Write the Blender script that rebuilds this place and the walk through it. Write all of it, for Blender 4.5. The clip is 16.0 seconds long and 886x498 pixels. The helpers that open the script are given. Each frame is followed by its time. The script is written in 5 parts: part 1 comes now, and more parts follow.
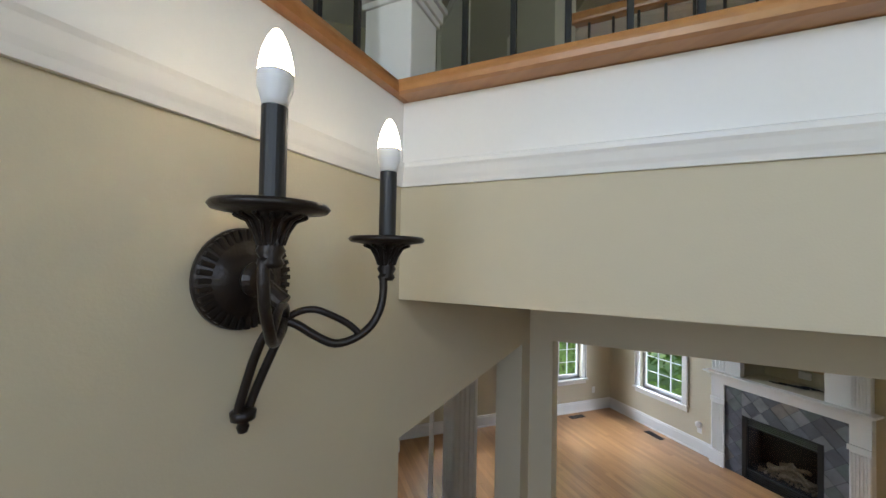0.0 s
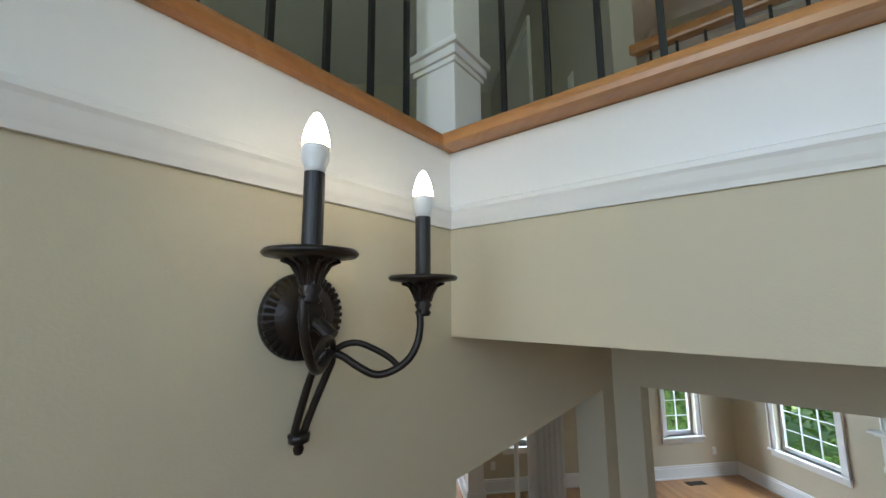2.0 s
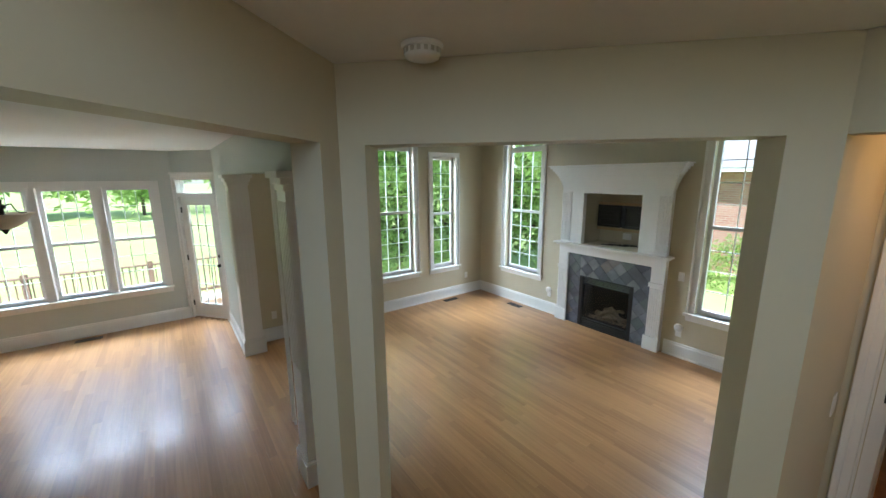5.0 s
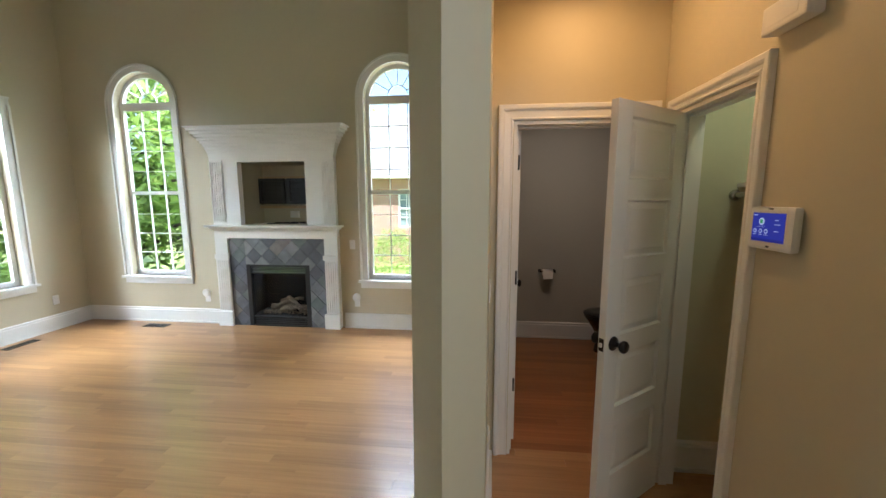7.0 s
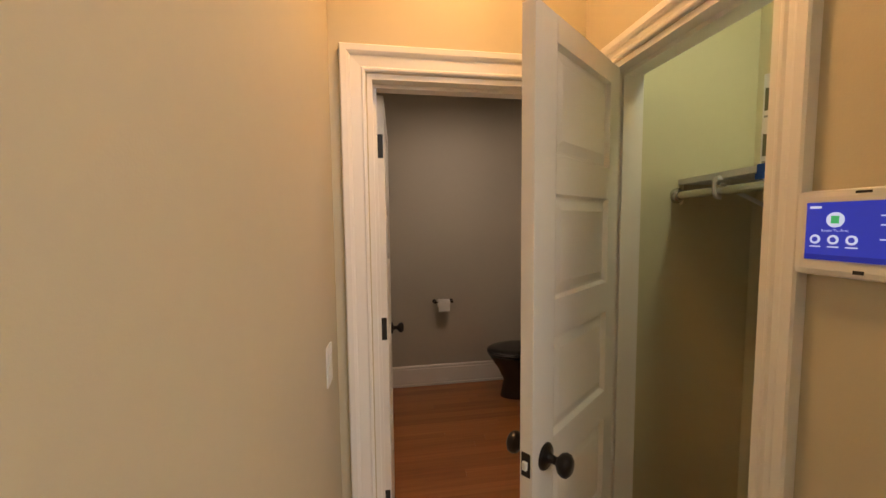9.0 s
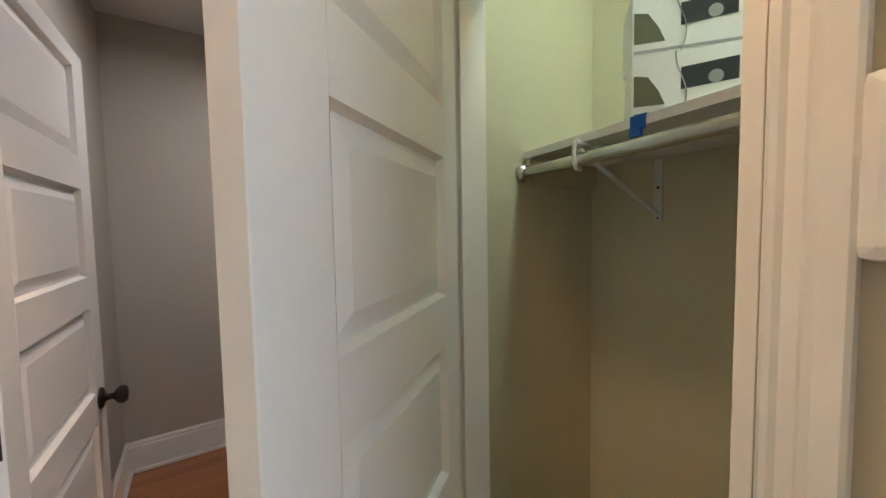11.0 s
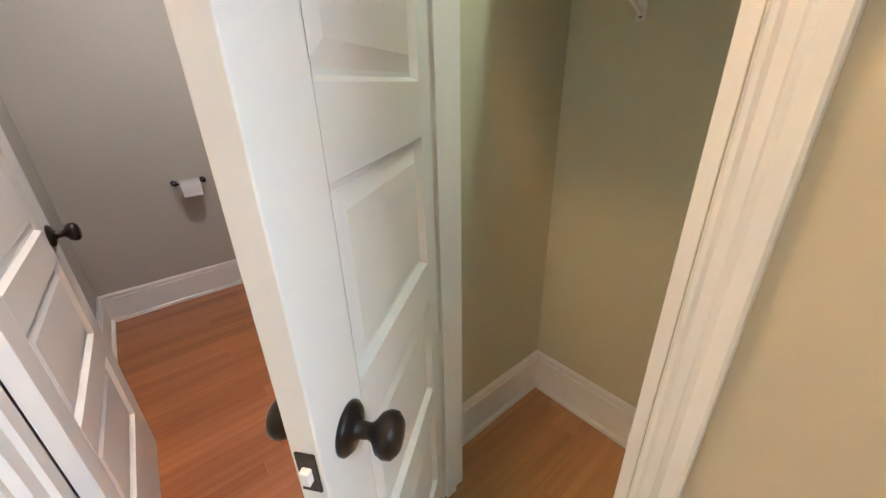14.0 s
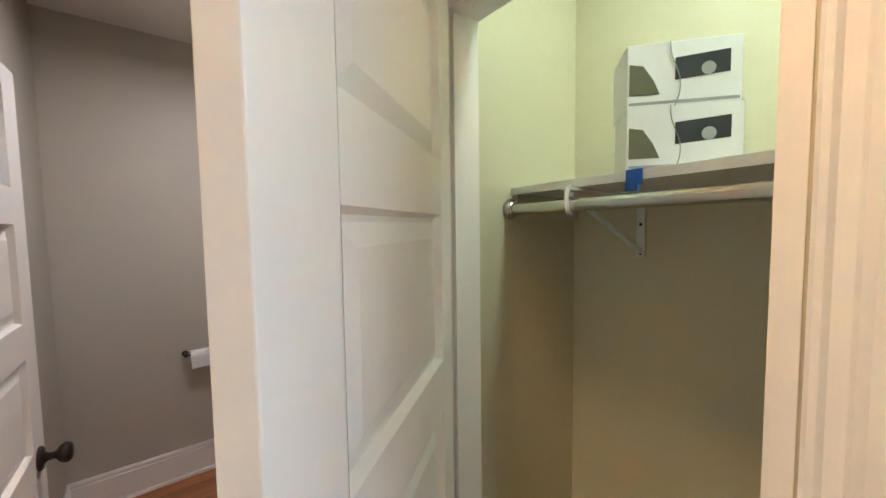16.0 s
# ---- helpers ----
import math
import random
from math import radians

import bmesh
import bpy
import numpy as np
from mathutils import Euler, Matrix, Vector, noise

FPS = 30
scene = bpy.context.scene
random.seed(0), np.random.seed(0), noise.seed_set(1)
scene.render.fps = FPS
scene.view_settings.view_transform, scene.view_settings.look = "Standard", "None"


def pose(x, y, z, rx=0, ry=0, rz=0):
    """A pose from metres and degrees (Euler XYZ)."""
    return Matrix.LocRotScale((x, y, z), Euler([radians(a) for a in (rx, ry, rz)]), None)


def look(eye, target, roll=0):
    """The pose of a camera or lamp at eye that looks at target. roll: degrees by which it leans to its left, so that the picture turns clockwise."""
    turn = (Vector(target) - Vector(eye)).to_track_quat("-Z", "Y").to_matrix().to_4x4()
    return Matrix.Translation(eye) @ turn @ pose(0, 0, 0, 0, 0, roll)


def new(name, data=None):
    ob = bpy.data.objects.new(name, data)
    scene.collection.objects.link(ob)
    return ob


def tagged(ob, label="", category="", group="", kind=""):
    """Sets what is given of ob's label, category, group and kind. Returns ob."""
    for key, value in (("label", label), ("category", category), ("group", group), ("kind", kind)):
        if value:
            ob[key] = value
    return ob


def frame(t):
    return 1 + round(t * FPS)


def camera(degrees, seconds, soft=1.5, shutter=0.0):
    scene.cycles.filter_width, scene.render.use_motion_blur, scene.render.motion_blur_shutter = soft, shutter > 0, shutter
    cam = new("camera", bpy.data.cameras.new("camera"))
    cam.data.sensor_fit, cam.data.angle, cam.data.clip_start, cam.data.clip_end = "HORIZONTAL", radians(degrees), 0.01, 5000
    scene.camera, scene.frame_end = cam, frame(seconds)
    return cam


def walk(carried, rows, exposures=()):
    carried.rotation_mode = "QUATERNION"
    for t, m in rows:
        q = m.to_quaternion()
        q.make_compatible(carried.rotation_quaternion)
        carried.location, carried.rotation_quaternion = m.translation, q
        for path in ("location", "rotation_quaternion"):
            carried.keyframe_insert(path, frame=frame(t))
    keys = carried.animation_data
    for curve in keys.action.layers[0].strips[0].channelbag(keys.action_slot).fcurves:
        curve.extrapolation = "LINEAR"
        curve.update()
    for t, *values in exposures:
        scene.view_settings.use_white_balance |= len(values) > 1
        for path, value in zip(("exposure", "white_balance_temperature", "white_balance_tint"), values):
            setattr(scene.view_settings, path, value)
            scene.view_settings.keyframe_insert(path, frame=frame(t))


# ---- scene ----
cam = camera(100.5, 16.0)
PATH = [
    (0, (1.193, -0.661, 2.836), (-0.685, 0.026, 2.877), 1.1),
    (0.5, (1.213, -0.659, 2.868), (-0.717, -0.157, 3.014), 0.9),
    (1, (1.236, -0.638, 2.864), (-0.711, -0.238, 3.089), 0.0),
    (1.5, (1.245, -0.621, 2.849), (-0.711, -0.291, 3.099), -0.4),
    (2, (1.244, -0.6, 2.828), (-0.722, -0.345, 3.091), -0.5),
    (2.5, (1.231, -0.571, 2.799), (-0.745, -0.376, 3.036), -0.5),
    (3, (1.186, -0.535, 2.751), (-0.805, -0.354, 2.808), -0.4),
    (3.5, (1.112, -0.471, 2.678), (-0.874, -0.285, 2.533), -0.1),
    (4, (1.031, -0.38, 2.587), (-0.873, 0.157, 2.294), 0.2),
    (4.5, (1.130, -0.230, 2.461), (-0.586, 0.697, 2.089), 0.1),
    (5, (1.106, -0.202, 2.313), (-0.469, 0.969, 1.93), -0.4),
    (7.5, (0.854, 0.732, 1.564), (0.901, 2.718, 1.334), -0.3),
    (8, (0.917, 0.943, 1.587), (1.059, 2.929, 1.405), -0.6),
    (8.5, (0.969, 1.177, 1.573), (1.191, 3.157, 1.41), -0.5),
    (9, (1.102, 1.372, 1.542), (1.416, 3.342, 1.396), -0.6),
    (9.5, (1.264, 1.533, 1.517), (1.754, 3.467, 1.375), -1.2),
    (10, (1.391, 1.704, 1.482), (2.147, 3.55, 1.344), -1.4),
    (12.5, (1.417, 1.91, 1.471), (2.732, 3.401, 1.256), -0.9),
    (13, (1.421, 1.91, 1.407), (2.669, 3.38, 0.874), -1.5),
    (13.5, (1.411, 1.886, 1.367), (2.623, 3.326, 0.693), -1.7),
    (14, (1.376, 1.878, 1.339), (2.541, 3.281, 0.519), -1.6),
    (14.5, (1.379, 1.902, 1.371), (2.494, 3.352, 0.564), -1.7),
    (15, (1.419, 1.927, 1.407), (2.512, 3.405, 0.619), -1.7),
    (15.5, (1.443, 1.939, 1.525), (2.603, 3.496, 1.044), -1.7),
    (16, (1.394, 1.937, 1.590), (2.648, 3.489, 1.463), -0.8),
]
# seconds, stops, kelvin, tint
EXPOSURES = [(0, 1.3, 5700, 13), (1.5, 1.3, 5500, 9), (3, 1.4, 5600, 11), (3.5, 1.55, 5900, 14), (4, 1.95, 5600, 8), (4.5, 1.8, 5000, 4), (5, 1.6, 5500, 5), (7.5, 2.1, 6000, 10), (8, 2.1, 6800, 15), (8.5, 2.3, 7700, 20),
             (9, 2.6, 7000, 15), (9.5, 2.85, 5900, 12), (10, 3.0, 5400, 9), (12.5, 3.5, 5050, 9), (13, 3.8, 5050, 9), (14, 4.0, 5050, 9), (15, 3.95, 5050, 9), (15.5, 3.75, 5050, 9), (16, 3.55, 5150, 10)]
walk(cam, [(t, look(eye, target, roll)) for t, eye, target, roll in PATH], EXPOSURES)

# ---------- world, sun ----------
world = bpy.data.worlds.new("sky")
scene.world = world
world.use_nodes = True
wn = world.node_tree
sky = wn.nodes.new("ShaderNodeTexSky")
sky.sky_type = "NISHITA"
sky.sun_disc = False
sky.sun_elevation = radians(58)
sky.sun_rotation = radians(148)
wn.links.new(sky.outputs[0], wn.nodes["Background"].inputs[0])
wn.nodes["Background"].inputs[1].default_value = 0.15
sun = new("sun", bpy.data.lights.new("sun", "SUN"))
sun.data.energy, sun.data.angle, sun.data.color = 5.0, radians(0.5), (1, 0.95, 0.88)
sun.matrix_world = look((0, 0, 0), (-0.25, 0.40, -0.88))


def lamp(name, kind, m, energy, color, size=0.1, size_y=None):
    ob = new(name, bpy.data.lights.new(name, kind))
    ob.data.energy, ob.data.color = energy, color
    if kind == "AREA":
        ob.data.shape, ob.data.size, ob.data.size_y = "RECTANGLE", size, size_y or size
    else:
        ob.data.shadow_soft_size = size
    ob.matrix_world = m
    return ob


WARM, SOFT, COOL = (1, 0.56, 0.23), (1, 0.86, 0.72), (0.85, 1.0, 0.8)
lamp("hall_light", "AREA", pose(1.38, 2.25, 2.735), 1.7, WARM, 0.14)
lamp("closet_light", "AREA", pose(2.2, 2.0, 2.62), 0.72, (0.95, 1, 0.72), 0.2)
lamp("powder_light", "AREA", pose(1.75, 3.7, 2.6), 1.6, (1, 0.80, 0.64), 0.25)
# added lamps out of view; they stand in for daylight from the foyer
lamp("foyer_side_fill_light", "AREA", look((3.5, -0.26, 3.7), (0.6, -0.3, 1.9)), 5.5, (1, 0.97, 0.92), 1.4, 1.6)
lamp("foyer_fill_light", "AREA", look((3.0, -2.4, 3.2), (1.4, 1.9, 1.3)), 12, (0.93, 0.97, 1.0), 1.5, 1.9)

SKYC = (0.86, 0.94, 1.0)
# added lamps outside, out of view, that strengthen the sky's light through the windows
lamp("fireplace_wall_fill", "AREA", look((-1.7, 7.2, 6.0), (-1.6, 3.0, 0.5)), 480, SKYC, 6.0, 2.6)
lamp("side_wall_fill", "AREA", look((-6.9, 2.8, 5.6), (-2.5, 2.6, 0.4)), 420, SKYC, 5.0, 2.6)
lamp("dining_fill", "AREA", look((-8.6, -1.3, 4.6), (-3.5, -1.2, 0.2)), 500, SKYC, 5.0, 2.6)


# ---------- materials ----------
def material(name, color, rough=0.5, metal=0.0, var=0.06, scale=3.0, bump=0.0, bump_scale=200.0, spec=0.5, coat=0.0):
    """A surface with broad and fine variation of its colour and a fine relief."""
    m = bpy.data.materials.new(name)
    m.use_nodes = True
    t, b = m.node_tree, m.node_tree.nodes["Principled BSDF"]
    geo = t.nodes.new("ShaderNodeNewGeometry")
    broad, fine = t.nodes.new("ShaderNodeTexNoise"), t.nodes.new("ShaderNodeTexNoise")
    broad.inputs["Scale"].default_value, fine.inputs["Scale"].default_value = scale, scale * 24
    broad.inputs["Detail"].default_value = 4
    for n in (broad, fine):
        t.links.new(geo.outputs["Position"], n.inputs["Vector"])
    add = t.nodes.new("ShaderNodeMath")
    add.operation = "MULTIPLY_ADD"
    add.inputs[1].default_value = 0.35
    t.links.new(fine.outputs["Fac"], add.inputs[0])
    t.links.new(broad.outputs["Fac"], add.inputs[2])
    ramp = t.nodes.new("ShaderNodeMapRange")
    ramp.inputs["From Min"].default_value, ramp.inputs["From Max"].default_value = 0.35, 1.0
    ramp.inputs["To Min"].default_value, ramp.inputs["To Max"].default_value = 1 - var, 1 + var
    t.links.new(add.outputs[0], ramp.inputs["Value"])
    mul = t.nodes.new("ShaderNodeVectorMath")
    mul.operation = "SCALE"
    mul.inputs[0].default_value = color
    t.links.new(ramp.outputs[0], mul.inputs["Scale"])
    t.links.new(mul.outputs[0], b.inputs["Base Color"])
    rr = t.nodes.new("ShaderNodeMapRange")
    rr.inputs["To Min"].default_value, rr.inputs["To Max"].default_value = max(0.02, rough - 0.08), min(1, rough + 0.08)
    t.links.new(broad.outputs["Fac"], rr.inputs["Value"])
    t.links.new(rr.outputs[0], b.inputs["Roughness"])
    b.inputs["Metallic"].default_value, b.inputs["Specular IOR Level"].default_value = metal, spec
    b.inputs["Coat Weight"].default_value = coat
    if bump:
        n, bn = t.nodes.new("ShaderNodeTexNoise"), t.nodes.new("ShaderNodeBump")
        n.inputs["Scale"].default_value = bump_scale
        bn.inputs["Strength"].default_value, bn.inputs["Distance"].default_value = bump, 0.002
        t.links.new(geo.outputs["Position"], n.inputs["Vector"])
        t.links.new(n.outputs["Fac"], bn.inputs["Height"])
        t.links.new(bn.outputs[0], b.inputs["Normal"])
    return m


def emitter(name, color, strength):
    m = bpy.data.materials.new(name)
    m.use_nodes = True
    b = m.node_tree.nodes["Principled BSDF"]
    b.inputs["Base Color"].default_value = (*color, 1)
    b.inputs["Emission Color"].default_value = (*color, 1)
    b.inputs["Emission Strength"].default_value = strength
    return m


def wood(name, dark, light, axis, rough=0.3, coat=0.0, scale=1.0):
    """Planed wood with the grain along an axis; each piece differs in tone."""
    m = bpy.data.materials.new(name)
    m.use_nodes = True
    t, b = m.node_tree, m.node_tree.nodes["Principled BSDF"]
    geo, info = t.nodes.new("ShaderNodeNewGeometry"), t.nodes.new("ShaderNodeObjectInfo")
    rnd = t.nodes.new("ShaderNodeMath")
    rnd.operation = "ADD"
    t.links.new(info.outputs["Random"], rnd.inputs[0])
    t.links.new(geo.outputs["Random Per Island"], rnd.inputs[1])
    frac = t.nodes.new("ShaderNodeMath")
    frac.operation = "FRACT"
    t.links.new(rnd.outputs[0], frac.inputs[0])
    off = t.nodes.new("ShaderNodeVectorMath")
    off.operation = "MULTIPLY_ADD"
    off.inputs[1].default_value = [(1.6 if i == axis else 40) * scale for i in range(3)]
    t.links.new(geo.outputs["Position"], off.inputs[0])
    sc = t.nodes.new("ShaderNodeVectorMath")
    sc.operation = "SCALE"
    sc.inputs[0].default_value = (37, 53, 71)
    t.links.new(frac.outputs[0], sc.inputs["Scale"])
    t.links.new(sc.outputs[0], off.inputs[2])
    n = t.nodes.new("ShaderNodeTexNoise")
    n.inputs["Scale"].default_value, n.inputs["Detail"].default_value, n.inputs["Distortion"].default_value = 1.0, 6, 0.6
    t.links.new(off.outputs[0], n.inputs["Vector"])
    mix = t.nodes.new("ShaderNodeMath")
    mix.operation = "MULTIPLY_ADD"
    mix.inputs[1].default_value = 0.36
    t.links.new(frac.outputs[0], mix.inputs[0])
    half = t.nodes.new("ShaderNodeMath")
    half.operation = "MULTIPLY_ADD"
    half.inputs[1].default_value, half.inputs[2].default_value = 0.75, -0.05
    t.links.new(n.outputs["Fac"], half.inputs[0])
    t.links.new(half.outputs[0], mix.inputs[2])
    ramp = t.nodes.new("ShaderNodeValToRGB")
    ramp.color_ramp.elements[0].color, ramp.color_ramp.elements[1].color = (*dark, 1), (*light, 1)
    ramp.color_ramp.elements[0].position, ramp.color_ramp.elements[1].position = 0.15, 0.85
    t.links.new(mix.outputs[0], ramp.inputs[0])
    t.links.new(ramp.outputs[0], b.inputs["Base Color"])
    bn = t.nodes.new("ShaderNodeBump")
    bn.inputs["Strength"].default_value, bn.inputs["Distance"].default_value = 0.12, 0.001
    t.links.new(n.outputs["Fac"], bn.inputs["Height"])
    t.links.new(bn.outputs[0], b.inputs["Normal"])
    b.inputs["Roughness"].default_value = rough
    b.inputs["Coat Weight"].default_value, b.inputs["Coat Roughness"].default_value = coat, 0.15
    return m


TAN = material("tan_wall_paint", (0.555, 0.49, 0.345), 0.55, var=0.035, scale=1.2, bump=0.12, bump_scale=260)
GREY = material("grey_wall_paint", (0.48, 0.45, 0.385), 0.55, var=0.035, scale=1.2, bump=0.12, bump_scale=260)
SAGE = material("pale_sage_wall_paint", (0.55, 0.57, 0.52), 0.55, var=0.03, scale=1.2, bump=0.1, bump_scale=260)
CREAM = material("cream_closet_paint", (0.62, 0.58, 0.40), 0.6, var=0.03, scale=1.2, bump=0.1, bump_scale=260)
WHITE = material("white_trim_paint", (0.80, 0.78, 0.74), 0.32, var=0.03, scale=4, bump=0.05, bump_scale=90)
CEIL = material("white_ceiling_paint", (0.80, 0.78, 0.74), 0.8, var=0.03, scale=1, bump=0.2, bump_scale=300)
BLACK = material("black_metal", (0.012, 0.0115, 0.011), 0.42, metal=0.0, var=0.25, scale=40, bump=0.15, bump_scale=160)
BRONZE = material("dark_bronze", (0.022, 0.017, 0.014), 0.35, metal=0.5, var=0.3, scale=40, bump=0.25, bump_scale=220)
OAK = wood("oak_floor", (0.30, 0.142, 0.054), (0.54, 0.295, 0.122), 0, 0.30, 0.3)
# the floor oak again, with the powder room's warm light put into its colour
WARM_LIT_OAK = wood("warm_lit_oak_floor", (0.24, 0.078, 0.022), (0.46, 0.185, 0.062), 0, 0.30, 0.3)
HONEY = wood("honey_oak_rail", (0.30, 0.12, 0.035), (0.52, 0.25, 0.085), 0, 0.3, 0.3)
SUB = material("joint_dark", (0.2, 0.11, 0.05), 0.8)
GLASS = bpy.data.materials.new("window_glass")
GLASS.use_nodes = True
gb = GLASS.node_tree.nodes["Principled BSDF"]
gb.inputs["Transmission Weight"].default_value, gb.inputs["Roughness"].default_value, gb.inputs["IOR"].default_value = 1, 0, 1.02
SLATE = material("grey_slate", (0.16, 0.165, 0.17), 0.45, var=0.35, scale=6, bump=0.4, bump_scale=60)
LAWN = material("lawn_green", (0.32, 0.40, 0.13), 0.9, var=0.3, scale=0.6, bump=0.6, bump_scale=40)


# ---------- mesh helpers ----------
def part(name, bm, mat, parent=None, label="", smooth=False):
    me = bpy.data.meshes.new(name)
    bmesh.ops.recalc_face_normals(bm, faces=bm.faces)
    bm.to_mesh(me)
    bm.free()
    if smooth:
        me.shade_smooth()
    if mat:
        me.materials.append(mat)
    ob = new(name, me)
    if parent:
        ob.parent = parent
    if label:
        tagged(ob, label)
    return ob


def empty(name, label="", category="", kind="", group=""):
    ob = new(name)
    ob.empty_display_size = 0.05
    return tagged(ob, label, category, group, kind)


def add_box(bm, a, b, m=None, bevel=0.0):
    lo, hi = [min(p, q) for p, q in zip(a, b)], [max(p, q) for p, q in zip(a, b)]
    vs = [bm.verts.new((x, y, z)) for x in (lo[0], hi[0]) for y in (lo[1], hi[1]) for z in (lo[2], hi[2])]
    fs = [bm.faces.new([vs[i] for i in f]) for f in ((0, 1, 3, 2), (4, 6, 7, 5), (0, 4, 5, 1), (2, 3, 7, 6), (0, 2, 6, 4), (1, 5, 7, 3))]
    if bevel:
        es = list({e for f in fs for e in f.edges})
        out = bmesh.ops.bevel(bm, geom=es, offset=bevel, segments=2, affect="EDGES", profile=0.6)
        vs = list({v for f in out["faces"] for v in f.verts} | {v for v in vs if v.is_valid})
    if m is not None:
        bmesh.ops.transform(bm, matrix=m, verts=[v for v in vs if v.is_valid])
    return bm


def box(a, b, m=None, bevel=0.0):
    return add_box(bmesh.new(), a, b, m, bevel)


def add_prism(bm, pts, d0, d1, m=None):
    """A solid from an outline (u, w) drawn upright; it reaches from d0 to d1 along the third axis."""
    m = m or Matrix()
    va = [bm.verts.new(m @ Vector((u, d0, w))) for u, w in pts]
    vb = [bm.verts.new(m @ Vector((u, d1, w))) for u, w in pts]
    bm.faces.new(va)
    bm.faces.new(vb[::-1])
    n = len(pts)
    for i in range(n):
        bm.faces.new((va[i], va[(i + 1) % n], vb[(i + 1) % n], vb[i]))
    return bm


def add_lathe(bm, profile, seg=24, m=None):
    """A turned shape from (radius, height) pairs about z."""
    m = m or Matrix()
    rings = []
    for r, z in profile:
        if r < 1e-5:
            rings.append([bm.verts.new(m @ Vector((0, 0, z)))])
        else:
            rings.append([bm.verts.new(m @ Vector((r * math.cos(6.28319 * k / seg), r * math.sin(6.28319 * k / seg), z))) for k in range(seg)])
    for a, b in zip(rings, rings[1:]):
        for k in range(seg):
            q = [a[k % len(a)], a[(k + 1) % len(a)], b[(k + 1) % len(b)], b[k % len(b)]]
            q = list(dict.fromkeys(q))
            if len(q) > 2:
                bm.faces.new(q)
    return bm


def lathe(profile, seg=24, m=None):
    return add_lathe(bmesh.new(), profile, seg, m)


def add_tube(bm, pts, r, seg=10, flat=1.0):
    """A round bar along points; a bent one is rounded between them."""
    pts = [Vector(p) for p in pts]
    if len(pts) > 4:
        q = [pts[0] * 2 - pts[1]] + pts + [pts[-1] * 2 - pts[-2]]
        fine = []
        for i in range(1, len(q) - 2):
            a, b, c, d = q[i - 1:i + 3]
            for t in (0, 0.25, 0.5, 0.75):
                fine.append(0.5 * (2 * b + (c - a) * t + (2 * a - 5 * b + 4 * c - d) * t * t + (3 * b - a - 3 * c + d) * t ** 3))
        pts = fine + [pts[-1]]
    up, rings = Vector((0.31, 0.17, 0.93)), []
    for i, p in enumerate(pts):
        d = (pts[min(i + 1, len(pts) - 1)] - pts[max(i - 1, 0)]).normalized()
        a = d.cross(up).normalized()
        b = d.cross(a)
        rings.append([bm.verts.new(p + a * r * math.cos(6.28319 * k / seg) + b * r * flat * math.sin(6.28319 * k / seg)) for k in range(seg)])
    for a, b in zip(rings, rings[1:]):
        for k in range(seg):
            bm.faces.new((a[k], a[(k + 1) % seg], b[(k + 1) % seg], b[k]))
    bm.faces.new(rings[0][::-1])
    bm.faces.new(rings[-1])
    return bm


def frame_of(p0, p1):
    """The frame of a wall: u along it, second axis to its left, w up."""
    d = Vector((p1[0] - p0[0], p1[1] - p0[1], 0)).normalized()
    return Matrix(((d.x, -d.y, 0, p0[0]), (d.y, d.x, 0, p0[1]), (0, 0, 1, 0), (0, 0, 0, 1)))


def arc(cu, cw, r, n=20):
    return [(cu - r * math.cos(math.pi * k / n), cw + r * math.sin(math.pi * k / n)) for k in range(n + 1)]


def wall(name, p0, p1, z0, z1, thick, mat, openings=(), label="painted plaster wall", parent=None):
    """An upright wall from p0 to p1, thick to its left (negative: right). openings: u0, u1, bottom, top, arched."""
    bm, m = bmesh.new(), frame_of(p0, p1)
    length, u = math.dist(p0, p1), 0.0
    for o in sorted(openings):
        u0, u1, zb, zt, arched = (*o, False)[:5]
        if u0 > u + 1e-4:
            add_prism(bm, [(u, z0), (u0, z0), (u0, z1), (u, z1)], 0, thick, m)
        if zb > z0:
            add_prism(bm, [(u0, z0), (u1, z0), (u1, zb), (u0, zb)], 0, thick, m)
        if zt < z1:
            low = arc((u0 + u1) / 2, zt - (u1 - u0) / 2, (u1 - u0) / 2) if arched else [(u0, zt), (u1, zt)]
            add_prism(bm, low + [(u1, z1), (u0, z1)], 0, thick, m)
        u = u1
    if length > u + 1e-4:
        add_prism(bm, [(u, z0), (length, z0), (length, z1), (u, z1)], 0, thick, m)
    ob = part(name, bm, mat, parent)
    return tagged(ob, label, "wall", kind="structure")


BC = Vector((0.403, -0.466, 0))     # corner of the stair wall and the bulkhead
C = Vector((-0.375, 0.380, 0))       # corner of the stair wall and the living room's header
DS = (C - BC).normalized()
DR = Vector((-DS.y * -1, -DS.x, 0)) # to the right of the way down
D2 = Vector((-0.695, 0.719, 0))     # the stair wall behind that corner
N2 = Vector((0.719, 0.695, 0))
MOUNT = Matrix(((D2.x, N2.x, 0, BC.x), (D2.y, N2.y, 0, BC.y), (0, 0, 1, 0), (0, 0, 0, 1)))
DB = Vector((0.70711, 0.70711, 0))  # along the bulkhead
SL = (C - BC).length
J = (0.771, 1.462)                  # right jamb of the living room's opening
HC = (0.895, 1.579)                 # corner of the hall


def sr(s, r):
    p = BC + DS * s + DR * r
    return (p.x, p.y)


def sw(s, r):
    p = BC + D2 * s + N2 * r
    return (p.x, p.y)


def along(p, d, n):
    return (p[0] + d[0] * n, p[1] + d[1] * n)


